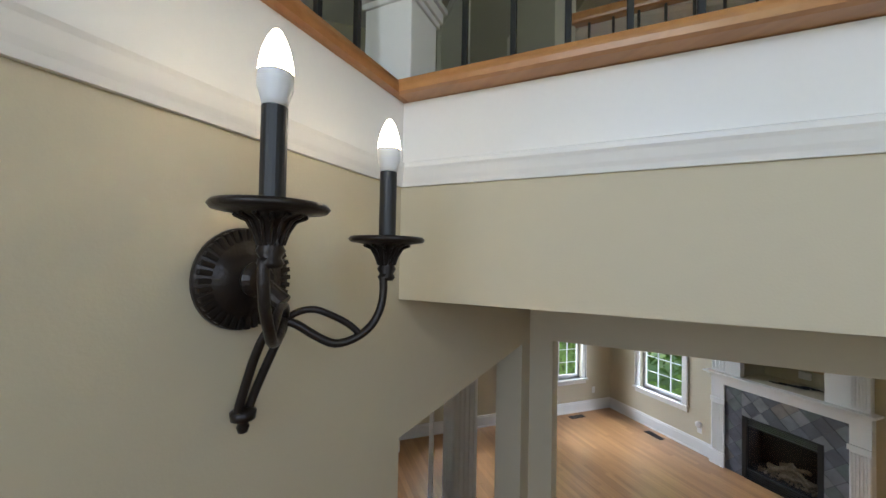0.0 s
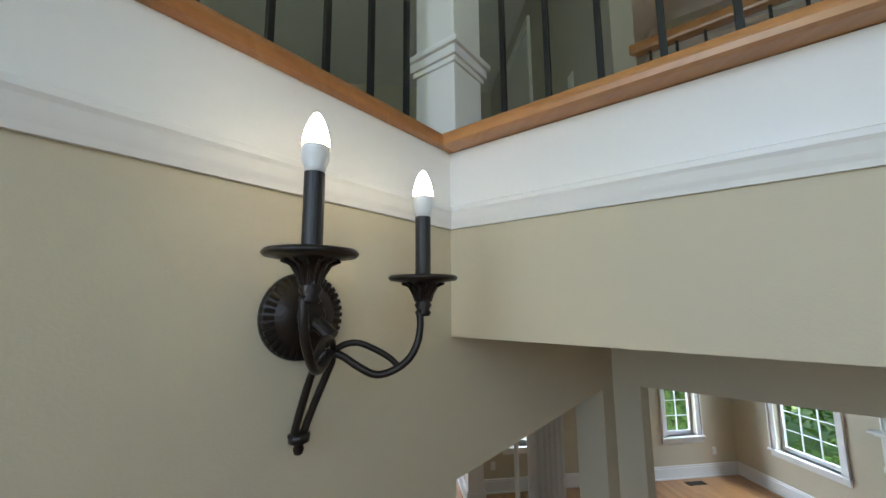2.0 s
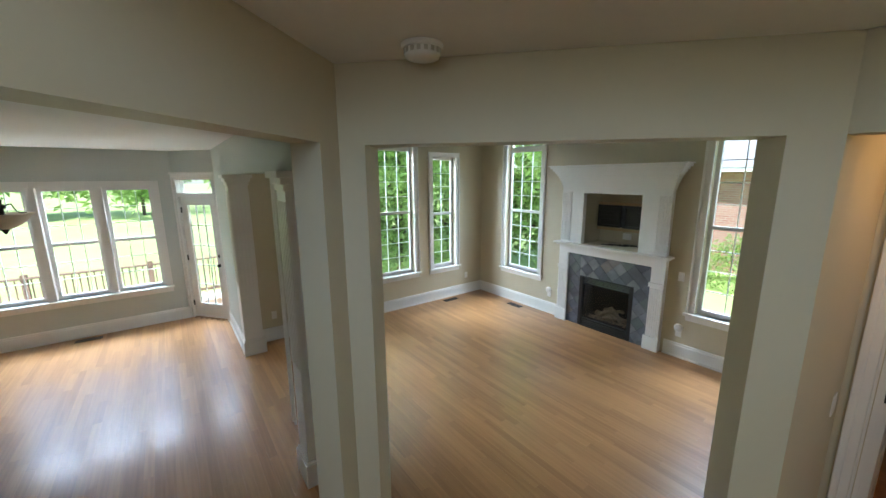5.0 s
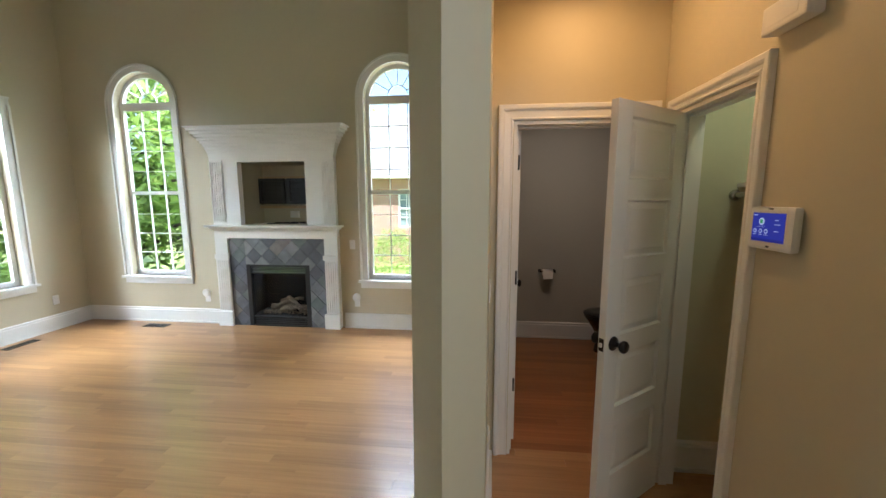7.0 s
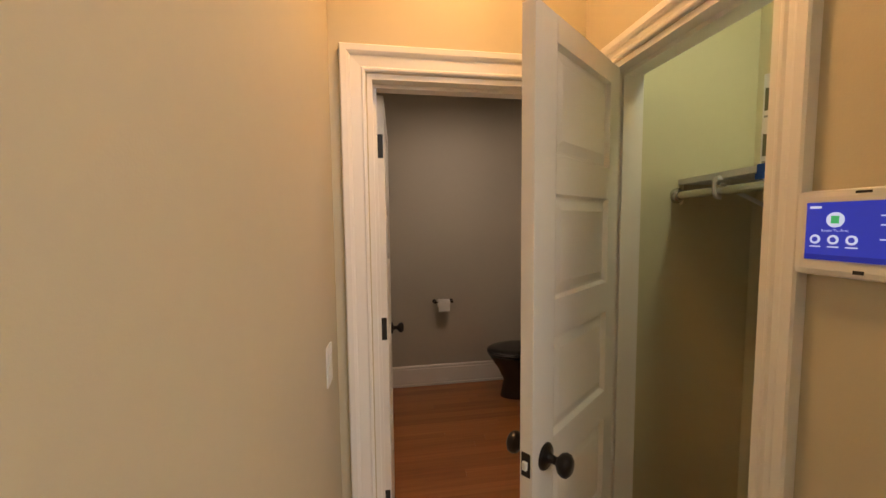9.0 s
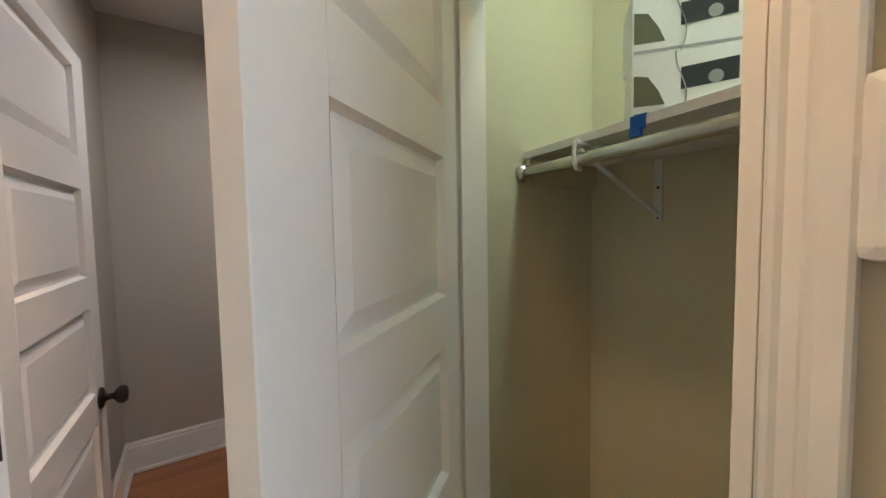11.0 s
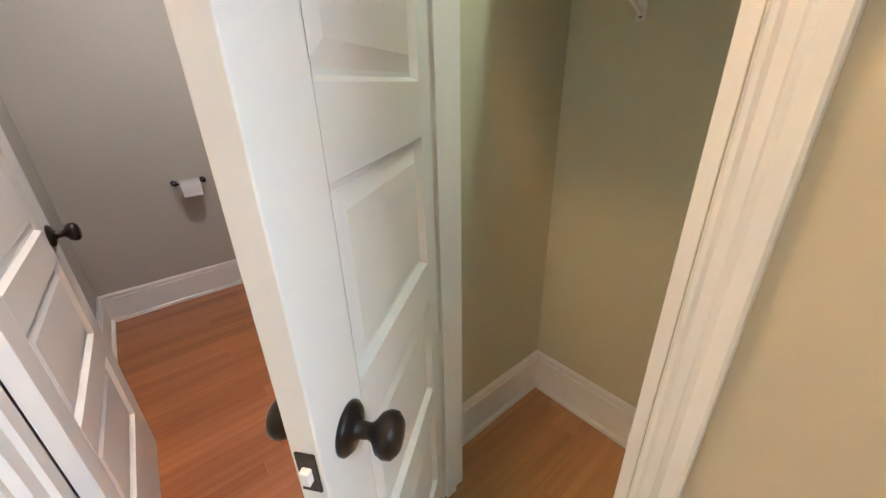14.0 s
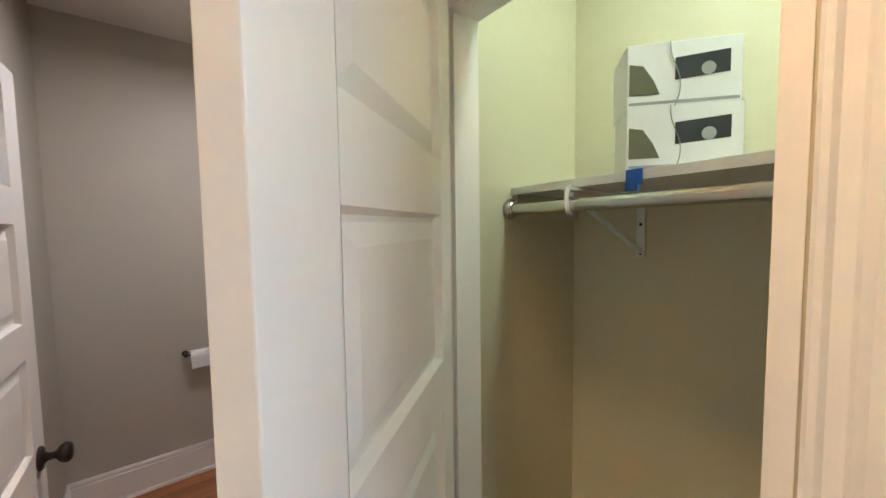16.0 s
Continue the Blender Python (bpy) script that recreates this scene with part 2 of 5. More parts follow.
def slab(name, pts, z0, z1, mat, label, category):
    bm = bmesh.new()
    a = [bm.verts.new((x, y, z0)) for x, y in pts]
    b = [bm.verts.new((x, y, z1)) for x, y in pts]
    bm.faces.new(a[::-1]), bm.faces.new(b)
    for i in range(len(pts)):
        j = (i + 1) % len(pts)
        bm.faces.new((a[i], a[j], b[j], b[i]))
    return tagged(part(name, bm, mat), label, category, kind="structure")


TOP = 5.4
XL, YF, XR = -4.42, 4.88, 0.93   # living room: left wall, fireplace wall, right wall
YP = 2.695                         # powder room's door wall
XC = 1.86                          # closet's wall
XD = -6.25                         # dining window wall
FX = -1.66                         # middle of the fireplace
YD = 0.42                          # wall and beam between dining and living

# ---------- the large structure ----------
floor = tagged(part("floor", box((-7.2, -4.5, -0.2), (4.2, 5.0, -0.014)), SUB), "oak strip floor through all the rooms", "floor", kind="structure")
o = -XL + 0.15
wall("wall_fireplace", (XL - 0.15, YF), (XR, YF), 0, TOP, 0.15, TAN,
     [(o - 3.73, o - 2.95, 0.62, 3.17, True), (o - 2.08, o - 1.24, 0, 2.065), (o - 0.51, o + 0.27, 0.62, 3.17, True)])
wall("wall_windows", (XL, 0.62), (XL, YF), 0, TOP, 0.15, TAN,
     [(0.48, 1.08, 0.62, 2.66), (1.90, 2.65, 0.62, 3.17, True), (3.06, 3.58, 0.62, 2.66)])
wall("wall_living_right", (XR, YF + 0.15), (XR, YP), 0, TOP, -0.12, TAN)
hl = math.dist((C.x, C.y), J)
wall("wall_header", (C.x, C.y), HC, 0, 3.05, 0.15, TAN, [(0.11, hl, 0, 2.44)])
wall("wall_hall_left", HC, (XR, YP), 0, 2.745, 0.12, TAN)
wall("wall_hall_header", HC, (XC, HC[1]), 2.44, 2.745, 0.12, TAN)
wall("wall_powder", (XR, YP), (XC, YP), 0, 2.745, 0.13, TAN, [(0.125, 0.815, 0, 2.05)])
wall("wall_closet", (XC, YP), (XC, 1.3), 0, TOP, 0.12, TAN, [(YP - 2.55, YP - 1.99, 0, 2.05)])
wall("wall_sconce", sw(-4.6, 0), (BC.x, BC.y), 0, 3.165, 0.12, TAN)
wall("wall_dining_side", (BC.x, BC.y), (C.x, C.y), 0, 3.165, 0.12, TAN, [(0.0, SL - 0.15, 0, 2.44)])
wall("wall_dining_window", (XD, -2.5), (XD, -0.1), 0, 2.745, 0.15, SAGE, [(0.2, 2.13, 0.6, 2.2)])
wall("wall_dining_door", (XD, -0.1), (-5.6, YD), 0, 2.745, 0.15, SAGE, [(0.03, 0.79, 0, 2.33)])
wall("wall_dining_stub", (-5.6, YD), (XL + 0.1, YD), 0, 2.745, 0.2, SAGE)
wall("wall_dining_bay", (-5.4, -3.25), (XD, -2.5), 0, 2.745, 0.15, SAGE, [(0.2, 0.86, 0.6, 2.2)])
wall("wall_dining_south", (-5.4, -3.25), sw(-4.2, -0.1), 0, 2.745, -0.15, SAGE)
wall("wall_powder_left", (XR, YP + 0.13), (XR, 4.83), 0, 2.745, -0.06, GREY)
wall("wall_powder_back", (XR, 4.77), (3.4, 4.77), 0, 2.745, 0.12, GREY)
wall("wall_powder_right", (3.3, 4.77), (3.3, YP + 0.13), 0, 2.745, 0.12, GREY)
wall("wall_powder_front", (XC, YP + 0.01), (3.4, YP + 0.01), 0, 2.745, 0.12, GREY)
wall("wall_closet_far", (XC + 0.12, 2.665), (2.71, 2.665), 0, 2.70, 0.034, CREAM)
wall("wall_closet_back", (2.585, 2.665), (2.585, 1.4), 0, 2.70, 0.12, CREAM)
wall("wall_closet_near", (XC + 0.12, 1.45), (2.71, 1.45), 0, 2.70, -0.1, CREAM)
tagged(part("ceiling", box((XC + 0.1, 1.4, 2.70), (2.7, 2.69, 2.74)), CEIL), "white closet ceiling", "ceiling", kind="structure")
slab("ceiling", [(HC[0], HC[1] + 0.12), (XC, HC[1] + 0.12), (XC, YP + 0.13), (XR - 0.1, YP + 0.13)], 2.745, 2.80, CEIL, "white hall ceiling", "ceiling")
tagged(part("ceiling", box((XR - 0.1, YP + 0.13, 2.745), (3.5, 4.9, 2.80)), CEIL), "white powder room ceiling", "ceiling", kind="structure")
# the upper floor over the passage, and its front
b0, b1 = (BC.x, BC.y), along(BC, DB, 2.75)
slab("ceiling", [b0, b1, (XC, HC[1] - 0.012), (HC[0], HC[1] - 0.012), (C.x, C.y)], 2.745, 3.05, CEIL, "white passage ceiling below the upper floor", "ceiling")
wall("wall_bulkhead", along(b0, (0.70711, -0.70711), 0.012), along(b1, (0.70711, -0.70711), 0.012), 2.742, 3.165, 0.012, TAN)
tagged(part("ceiling", box((XD - 0.15, -3.4, 2.745), (-3.0, YD + 0.2, 2.9)), CEIL), "white dining ceiling", "ceiling", kind="structure")
slab("ceiling", [(-3.0, -3.4), sw(-4.2, -0.12), sw(0, -0.12), sr(SL, -0.12), (-0.6, YD + 0.2), (-3.0, YD + 0.2)], 2.745, 3.05, CEIL, "white ceiling of the dining side", "ceiling")
wall("wall_upper", (-3.0, YD + 0.16), along((C.x, C.y), (0.72, 0.69), 0.10), 3.05, TOP, 0.12, GREY)
wall("wall_upper_left", (-3.0, -3.4), (-3.0, YD + 0.2), 3.05, TOP, 0.12, GREY)
wall("wall_upper_back", sw(-4.2, -0.1), (-3.0, -3.3), 3.05, TOP, 0.12, GREY)
tagged(part("ceiling", box((-7.2, -6.2, TOP), (5.2, 5.3, TOP + 0.1)), CEIL), "high white ceiling", "ceiling", kind="structure")
# unseen shell that closes the stair hall behind; openings made up for added lamps
wall("wall_foyer_back", sw(-4.5, 0), sw(-4.5, 2.6), 0, TOP, -0.12, TAN, [(0.5, 2.1, 2.6, 4.9)])
wall("wall_foyer_side", sw(-4.5, 2.6), (XC, 1.3), 0, TOP, -0.12, TAN, [(1.7, 3.2, 2.9, 4.6)])
wall("wall_living_gable", (-0.62, YD + 0.2), (XL, YD + 0.2), 2.745, TOP, -0.12, TAN)
wall("wall_living_upper", (C.x - 0.1, C.y + 0.1), (XR - 0.06, 1.65), 4.6, TOP, 0.12, TAN)
wall("wall_hall_upper", (XR, YP), (XC, YP), 2.80, TOP, 0.12, TAN)

# stairs
for k in range(12):
    st = tagged(part("stair_step", box((0.1 - 0.25 * k - 0.28, 0.003, 0), (0.1 - 0.25 * k, 1.5, 0.18 * (k + 1)), MOUNT, 0.006), HONEY), "honey oak stair step", "stair", "stair steps", "structure")


def skirting(name, p0, p1, side=1, h=0.19, mat=WHITE):
    """A tall moulded skirting board along a wall, on its left (1) or right (-1)."""
    prof = [(0, 0), (0.016, 0), (0.016, h - 0.035), (0.011, h - 0.028), (0.013, h - 0.012), (0.006, h), (0, h)]
    m = frame_of(p0, p1)
    n = math.dist(p0, p1)
    bm = bmesh.new()
    a = [bm.verts.new(m @ Vector((0, side * d, z))) for d, z in prof]
    b = [bm.verts.new(m @ Vector((n, side * d, z))) for d, z in prof]
    bm.faces.new(a), bm.faces.new(b[::-1])
    for i in range(len(prof)):
        j = (i + 1) % len(prof)
        bm.faces.new((a[i], a[j], b[j], b[i]))
    # shoe moulding
    add_box(bm, (0, side * 0.015, 0), (n, side * 0.032, 0.018), m)
    return tagged(part("baseboard", bm, mat), "tall white moulded baseboard along the wall", "baseboard", kind="structure")


skirting("b", (XL, YF), (FX - 0.83, YF), -1)
skirting("b", (FX + 0.84, YF), (XR, YF), -1)
skirting("b", (XL, 0.62), (XL, YF), -1)
skirting("b", (XR, YF), (XR, YP), -1)
skirting("b", (XD, -2.5), (XD, -0.1), -1)
skirting("b", (-5.4, -3.25), (XD, -2.5), -1)
skirting("b", (-5.6, YD), (XL + 0.1, YD), -1)
skirting("b", HC, (XR, YP), -1)
skirting("b", (XR + 0.06, YP + 0.13), (XR + 0.06, 4.77), -1)
skirting("b", (XR + 0.06, 4.77), (3.3, 4.77), -1)
skirting("b", (XC + 0.12, 2.665), (2.585, 2.665), -1)
skirting("b", (2.585, 2.665), (2.585, 1.45), -1)
skirting("b", (XC, 1.94), (XC, 1.31), -1)


def frame_at(p, deg):
    """A frame at a point on a wall whose u axis points deg degrees from +x; the second axis points to its left."""
    return pose(p[0], p[1], 0, 0, 0, deg)


def add_bar(bm, m, u0, u1, w0, w1, d0, d1, bevel=0.0):
    add_box(bm, (u0, d0, w0), (u1, d1, w1), m, bevel)


def window(name, m, u0, u1, zb, zt, cols, rows_, arched=False, depth=0.15, label="white double-hung window with muntins", sides=(True, True)):
    """A sash window in an opening; m: u along the wall, second axis outwards."""
    top = empty(name, label, "window", "structure")
    cu, r = (u0 + u1) / 2, (u1 - u0) / 2
    spring = zt - r if arched else zt
    w = 0.09  # casing
    bm = bmesh.new()
    wl, wr = (w if sides[0] else 0.047), (w if sides[1] else 0.047)
    for a, b, on in ((u0 - w, u0, sides[0]), (u1, u1 + w, sides[1])):
        if not on:
            continue
        add_bar(bm, m, a, b, zb, spring, -0.018, 0.0)
        add_bar(bm, m, a if a < cu else b - 0.022, a + 0.022 if a < cu else b, zb, spring, -0.034, -0.018)
    if arched:
        for r0, r1, d0 in ((r, r + w, -0.018), (r + w - 0.022, r + w, -0.034)):
            o, i = arc(cu, spring, r1, 28), arc(cu, spring, r0, 28)
            add_prism(bm, o + i[::-1], d0, 0.0 if d0 > -0.02 else -0.018, m)
    else:
        add_bar(bm, m, u0 - wl, u1 + wr, zt, zt + w, -0.018, 0.0)
        add_bar(bm, m, u0 - wl, u1 + wr, zt + w - 0.022, zt + w, -0.034, -0.018)
    part("casing", bm, WHITE, top)
    bm = bmesh.new()
    add_bar(bm, m, u0 - wl - 0.02 * sides[0], u1 + wr + 0.02 * sides[1], zb - 0.028, zb, -0.06, 0.07)
    add_bar(bm, m, u0 - wl, u1 + wr, zb - 0.10, zb - 0.028, -0.02, 0.0)
    part("window_sill", bm, WHITE, top)
    # sash frames
    bm, f = bmesh.new(), 0.045
    d0, d1 = depth - 0.075, depth - 0.03
    mid = zb + (spring - zb) * 0.5
    add_bar(bm, m, u0, u0 + f, zb, spring, d0, d1)
    add_bar(bm, m, u1 - f, u1, zb, spring, d0, d1)
    add_bar(bm, m, u0 + f, u1 - f, zb, zb + f + 0.01, d0, d1)
    add_bar(bm, m, u0 + f, u1 - f, mid - 0.022, mid + 0.022, d0, d1)
    add_bar(bm, m, u0 + f, u1 - f, spring - f, spring + (f if arched else 0), d0, d1)
    if arched:
        add_prism(bm, arc(cu, spring + f, r - f, 24)[::1] and (arc(cu, spring, r, 28) + arc(cu, spring, r - f, 28)[::-1]), d0, d1, m)
    part("window_frame", bm, WHITE, top)
    # muntins
    bm, g = bmesh.new(), 0.0045
    dm0, dm1 = d0 + 0.012, d1 - 0.012
    for half in ((zb + f, mid - 0.022), (mid + 0.022, spring - f)):
        for k in range(1, cols):
            u = u0 + f + (u1 - u0 - 2 * f) * k / cols
            add_bar(bm, m, u - g, u + g, half[0], half[1], dm0, dm1)
        for k in range(1, rows_):
            z = half[0] + (half[1] - half[0]) * k / rows_
            add_bar(bm, m, u0 + f, u1 - f, z - g, z + g, dm0 + 0.002, dm1 - 0.002)
    if arched:
        hub = 0.12
        add_prism(bm, arc(cu, spring + f, hub + g, 16) + arc(cu, spring + f, hub - g, 16)[::-1], dm0, dm1, m)
        for a in (30, 60, 90, 120, 150):
            q = m @ Matrix.Translation((cu, 0, spring + f)) @ Matrix.Rotation(radians(a), 4, "Y").inverted()
            add_box(bm, (hub, dm0, -g), (r - f * 0.9 - f * math.sin(radians(a)) * 0.9, dm1, g), q)
    part("muntins", bm, WHITE, top)
    bm = bmesh.new()
    out = arc(cu, spring, r - 0.01, 24) if arched else [(u0 + 0.01, spring), (u1 - 0.01, spring)]
    add_prism(bm, [(u1 - 0.01, zb)] + [(u0 + 0.01, zb)] + out, (d0 + d1) / 2 - 0.002, (d0 + d1) / 2 + 0.002, m)
    pane = part("pane", bm, GLASS, top)
    pane.visible_shadow = False
    return top


FW = frame_at((0, YF), 0)
window("window_1", FW, -3.73, -2.95, 0.62, 3.17, 3, 4, True, label="tall white arched window left of the fireplace")
window("window_2", FW, -0.51, 0.27, 0.62, 3.17, 3, 4, True, label="tall white arched window right of the fireplace")
LW = frame_at((XL, 0.62), 90)
window("window_3", LW, 0.48, 1.08, 0.62, 2.66, 2, 4)
window("window_4", LW, 1.90, 2.65, 0.62, 3.17, 3, 4, True, label="tall white arched window in the side wall")
window("window_5", LW, 3.06, 3.58, 0.62, 2.66, 2, 4)
DW = frame_at((XD, -2.5), 90)
for k in range(3):
    window("window_6", DW, 0.2 + k * 0.675, 0.2 + k * 0.675 + 0.58, 0.6, 2.2, 3, 3, label="white double-hung window of a row of three", sides=(k == 0, k == 2))
for u in (0.78, 1.455):
    tagged(part("mullion", box((u, -0.018, 0.6), (u + 0.095, 0.15, 2.2), DW, 0.003), WHITE), "white mullion between the dining windows", "trim", kind="structure")
BW = frame_of((-5.4, -3.25), (XD, -2.5))
window("window_7", BW, 0.2, 0.86, 0.6, 2.2, 3, 3)

# columns and beam between dining and living
def pilaster(p, w, d, top_z, label):
    """A square fluted column with a base block and a stepped capital."""
    ob = empty("column", label, "column", "structure", "columns between dining and living room")
    m = pose(p[0], p[1], 0)
    part("shaft", box((-w / 2, -d / 2, 0.2), (w / 2, d / 2, top_z), m, 0.004), WHITE, ob)
    bm = bmesh.new()
    add_box(bm, (-w / 2 - 0.025, -d / 2 - 0.025, 0), (w / 2 + 0.025, d / 2 + 0.025, 0.19), m, 0.004)
    add_box(bm, (-w / 2 - 0.012, -d / 2 - 0.012, 0.19), (w / 2 + 0.012, d / 2 + 0.012, 0.215), m, 0.004)
    part("base", bm, WHITE, ob)
    bm = bmesh.new()
    for i, e in enumerate((0.012, 0.03, 0.055)):
        add_box(bm, (-w / 2 - e, -d / 2 - e, top_z - 0.13 + i * 0.043), (w / 2 + e, d / 2 + e, top_z - 0.087 + i * 0.043), m, 0.006)
    part("capital", bm, WHITE, ob)
    for face in (0, 1, 2, 3):
        bm = bmesh.new()
        span = w if face % 2 == 0 else d
        off = (d if face % 2 == 0 else w) / 2
        n = 5
        for k in range(n):
            u = -span / 2 + span * (k + 0.5) / n
            add_box(bm, (u - span / n * 0.28, off, 0.95), (u + span / n * 0.28, off + 0.006, top_z - 0.2), m @ pose(0, 0, 0, 0, 0, face * 90), 0.003)
        part("fluting", bm, WHITE, ob)
    return ob


pilaster((-1.56, 0.52), 0.22, 0.2, 2.36, "white fluted column with moulded base at the dining opening")
pilaster((XL + 0.21, 0.52), 0.24, 0.22, 2.36, "white square column at the end of the dining wall")
tagged(part("beam", box((XL, YD, 2.36), (-0.6, YD + 0.2, 2.745)), SAGE), "painted beam over the columns", "beam", kind="structure")

# trim, cap rail
def crown(p0, p1, side, z):
    prof = [(0, z), (0.007, z), (0.009, z + 0.009), (0.012, z + 0.017), (0.016, z + 0.032), (0.019, z + 0.038), (0.019, z + 0.047), (0.008, z + 0.052), (0, z + 0.053)]
    m, n, bm = frame_of(p0, p1), math.dist(p0, p1), bmesh.new()
    a = [bm.verts.new(m @ Vector((0, side * d, w))) for d, w in prof]
    b = [bm.verts.new(m @ Vector((n, side * d, w))) for d, w in prof]
    bm.faces.new(a), bm.faces.new(b[::-1])
    for i in range(len(prof)):
        j = (i + 1) % len(prof)
        bm.faces.new((a[i], a[j], b[j], b[i]))
    # white painted band above the moulding
    add_box(bm, (0, 0, z + 0.052), (n, side * 0.006, 3.165), m)
    return tagged(part("trim", bm, WHITE), "white crown moulding and band below the upper railing", "trim", kind="structure")


b0f, b1f = along(b0, (0.70711, -0.70711), 0.012), along(b1, (0.70711, -0.70711), 0.012)
crown(sw(-4.6, 0), sw(-0.012, 0), -1, 2.984)
crown(b0f, b1f, -1, 2.984)


def cap(p0, p1, name, z, label):
    m, n = frame_of(p0, p1), math.dist(p0, p1)
    return tagged(part(name, box((0, -0.07, z), (n, 0.07, z + 0.03), m, 0.012), HONEY), label, "railing", kind="structure")


cap(sw(-4.6, -0.045), sw(0.02, -0.045), "cap_rail", 3.165, "honey oak cap on the half wall")
cap(along(b0, (-0.75, -0.66), 0.03), b1, "cap_rail", 3.1665, "honey oak cap on the half wall")

# ---------- doors ----------
def casing(m, u0, u1, zt, depth, parent, side=-1, w=0.088):
    """Moulded casing round an opening on one face, and the jamb lining. m: second axis into the wall."""
    bm = bmesh.new()
    f = 0.0 if side < 0 else depth
    prof = [(0.004, 0), (0.004, 0.011), (0.008, 0.015), (0.014, 0.016), (0.019, 0.012), (w - 0.034, 0.015), (w - 0.030, 0.021), (w - 0.022, 0.026), (w - 0.004, 0.027), (w, 0.023), (w, 0)]
    rings = [[bm.verts.new(m @ Vector((u, f + side * d, z))) for u, d, z in q] for q in (
        [(u0 - i, d, 0) for i, d in prof], [(u0 - i, d, zt + i) for i, d in prof], [(u1 + i, d, zt + i) for i, d in prof], [(u1 + i, d, 0) for i, d in prof])]
    for p, q in zip(rings, rings[1:]):
        for k in range(len(prof)):
            j = (k + 1) % len(prof)
            bm.faces.new((p[k], p[j], q[j], q[k]))
    bm.faces.new(rings[0]), bm.faces.new(rings[-1][::-1])
    part("casing", bm, WHITE, parent)
    return parent


def jamb(m, u0, u1, zt, depth, parent):
    bm = bmesh.new()
    add_bar(bm, m, u0, u0 + 0.018, 0, zt, -0.002, depth + 0.002)
    add_bar(bm, m, u1 - 0.018, u1, 0, zt, -0.002, depth + 0.002)
    add_bar(bm, m, u0 + 0.018, u1 - 0.018, zt - 0.018, zt, -0.002, depth + 0.002)
    k = depth * 0.5
    add_bar(bm, m, u0 + 0.018, u0 + 0.03, 0, zt - 0.018, k - 0.02, k + 0.02)
    add_bar(bm, m, u1 - 0.03, u1 - 0.018, 0, zt - 0.018, k - 0.02, k + 0.02)
    add_bar(bm, m, u0 + 0.03, u1 - 0.03, zt - 0.03, zt - 0.018, k - 0.02, k + 0.02)
    part("jamb", bm, WHITE, parent)


def add_panel(bm, m, u0, u1, w0, w1, d, s):
    """One face of a recessed panel with a sloping raised field; s: way the face looks."""
    rings = [(0.0, 0.0), (0.007, 0.014), (0.014, 0.014), (0.040, 0.005), (0.043, 0.005)]
    prev = None
    for inset, deep in rings:
        y = d - s * deep
        r = [bm.verts.new(m @ Vector(p)) for p in ((u0 + inset, y, w0 + inset), (u1 - inset, y, w0 + inset), (u1 - inset, y, w1 - inset), (u0 + inset, y, w1 - inset))]
        if prev:
            for k in range(4):
                bm.faces.new((prev[k], prev[(k + 1) % 4], r[(k + 1) % 4], r[k]))
        prev = r
    bm.faces.new(prev)


def knob(m, parent, label="oil-rubbed bronze door knob"):
    bm = lathe([(0, 0), (0.034, 0), (0.034, 0.004), (0.029, 0.009), (0.016, 0.012), (0.011, 0.018), (0.010, 0.03), (0.015, 0.036), (0.025, 0.043),
                (0.029, 0.052), (0.028, 0.061), (0.02, 0.068), (0, 0.070)], 28, m)
    return part("knob", bm, BRONZE, parent, label, True)


def door_leaf(name, m, W, H, T, label, latch=True):
    """A five-panel door; u from the hinge, second axis through its thickness."""
    top = empty(name, label, "door")
    st, sl, top_r, bot_r, mid = 0.08, 0.105, H - 1.971, 0.257, 0.096
    ph = (H - top_r - bot_r - 4 * mid) / 5
    bm = bmesh.new()
    add_bar(bm, m, 0, st, 0.008, H, 0, T, 0.002)
    add_bar(bm, m, W - sl, W, 0.008, H, 0, T, 0.002)
    add_bar(bm, m, st, W - sl, 0.008, bot_r, 0, T)
    add_bar(bm, m, st, W - sl, H - top_r, H, 0, T)
    z = bot_r
    spans = []
    for k in range(5):
        spans.append((z, z + ph))
        z += ph
        if k < 4:
            add_bar(bm, m, st, W - sl, z, z + mid, 0, T)
            z += mid
    part("frame", bm, WHITE, top)
    for w0, w1 in spans:
        bm = bmesh.new()
        add_panel(bm, m, st, W - sl, w0, w1, 0, -1)
        add_panel(bm, m, st, W - sl, w0, w1, T, 1)
        part("panel", bm, WHITE, top)
    kz = 0.95
    for d, rx in ((0, 90), (T, -90)):
        knob(m @ pose(W - 0.062, d, kz, rx), top)
    if latch:
        part("latch_plate", box((W - 0.001, T / 2 - 0.012, kz - 0.03), (W + 0.0025, T / 2 + 0.012, kz + 0.03), m, 0.0008), BRONZE, top)
        part("latch", box((W + 0.002, T / 2 - 0.006, kz - 0.01), (W + 0.011, T / 2 + 0.006, kz + 0.01), m, 0.002), WHITE, top)
    return top


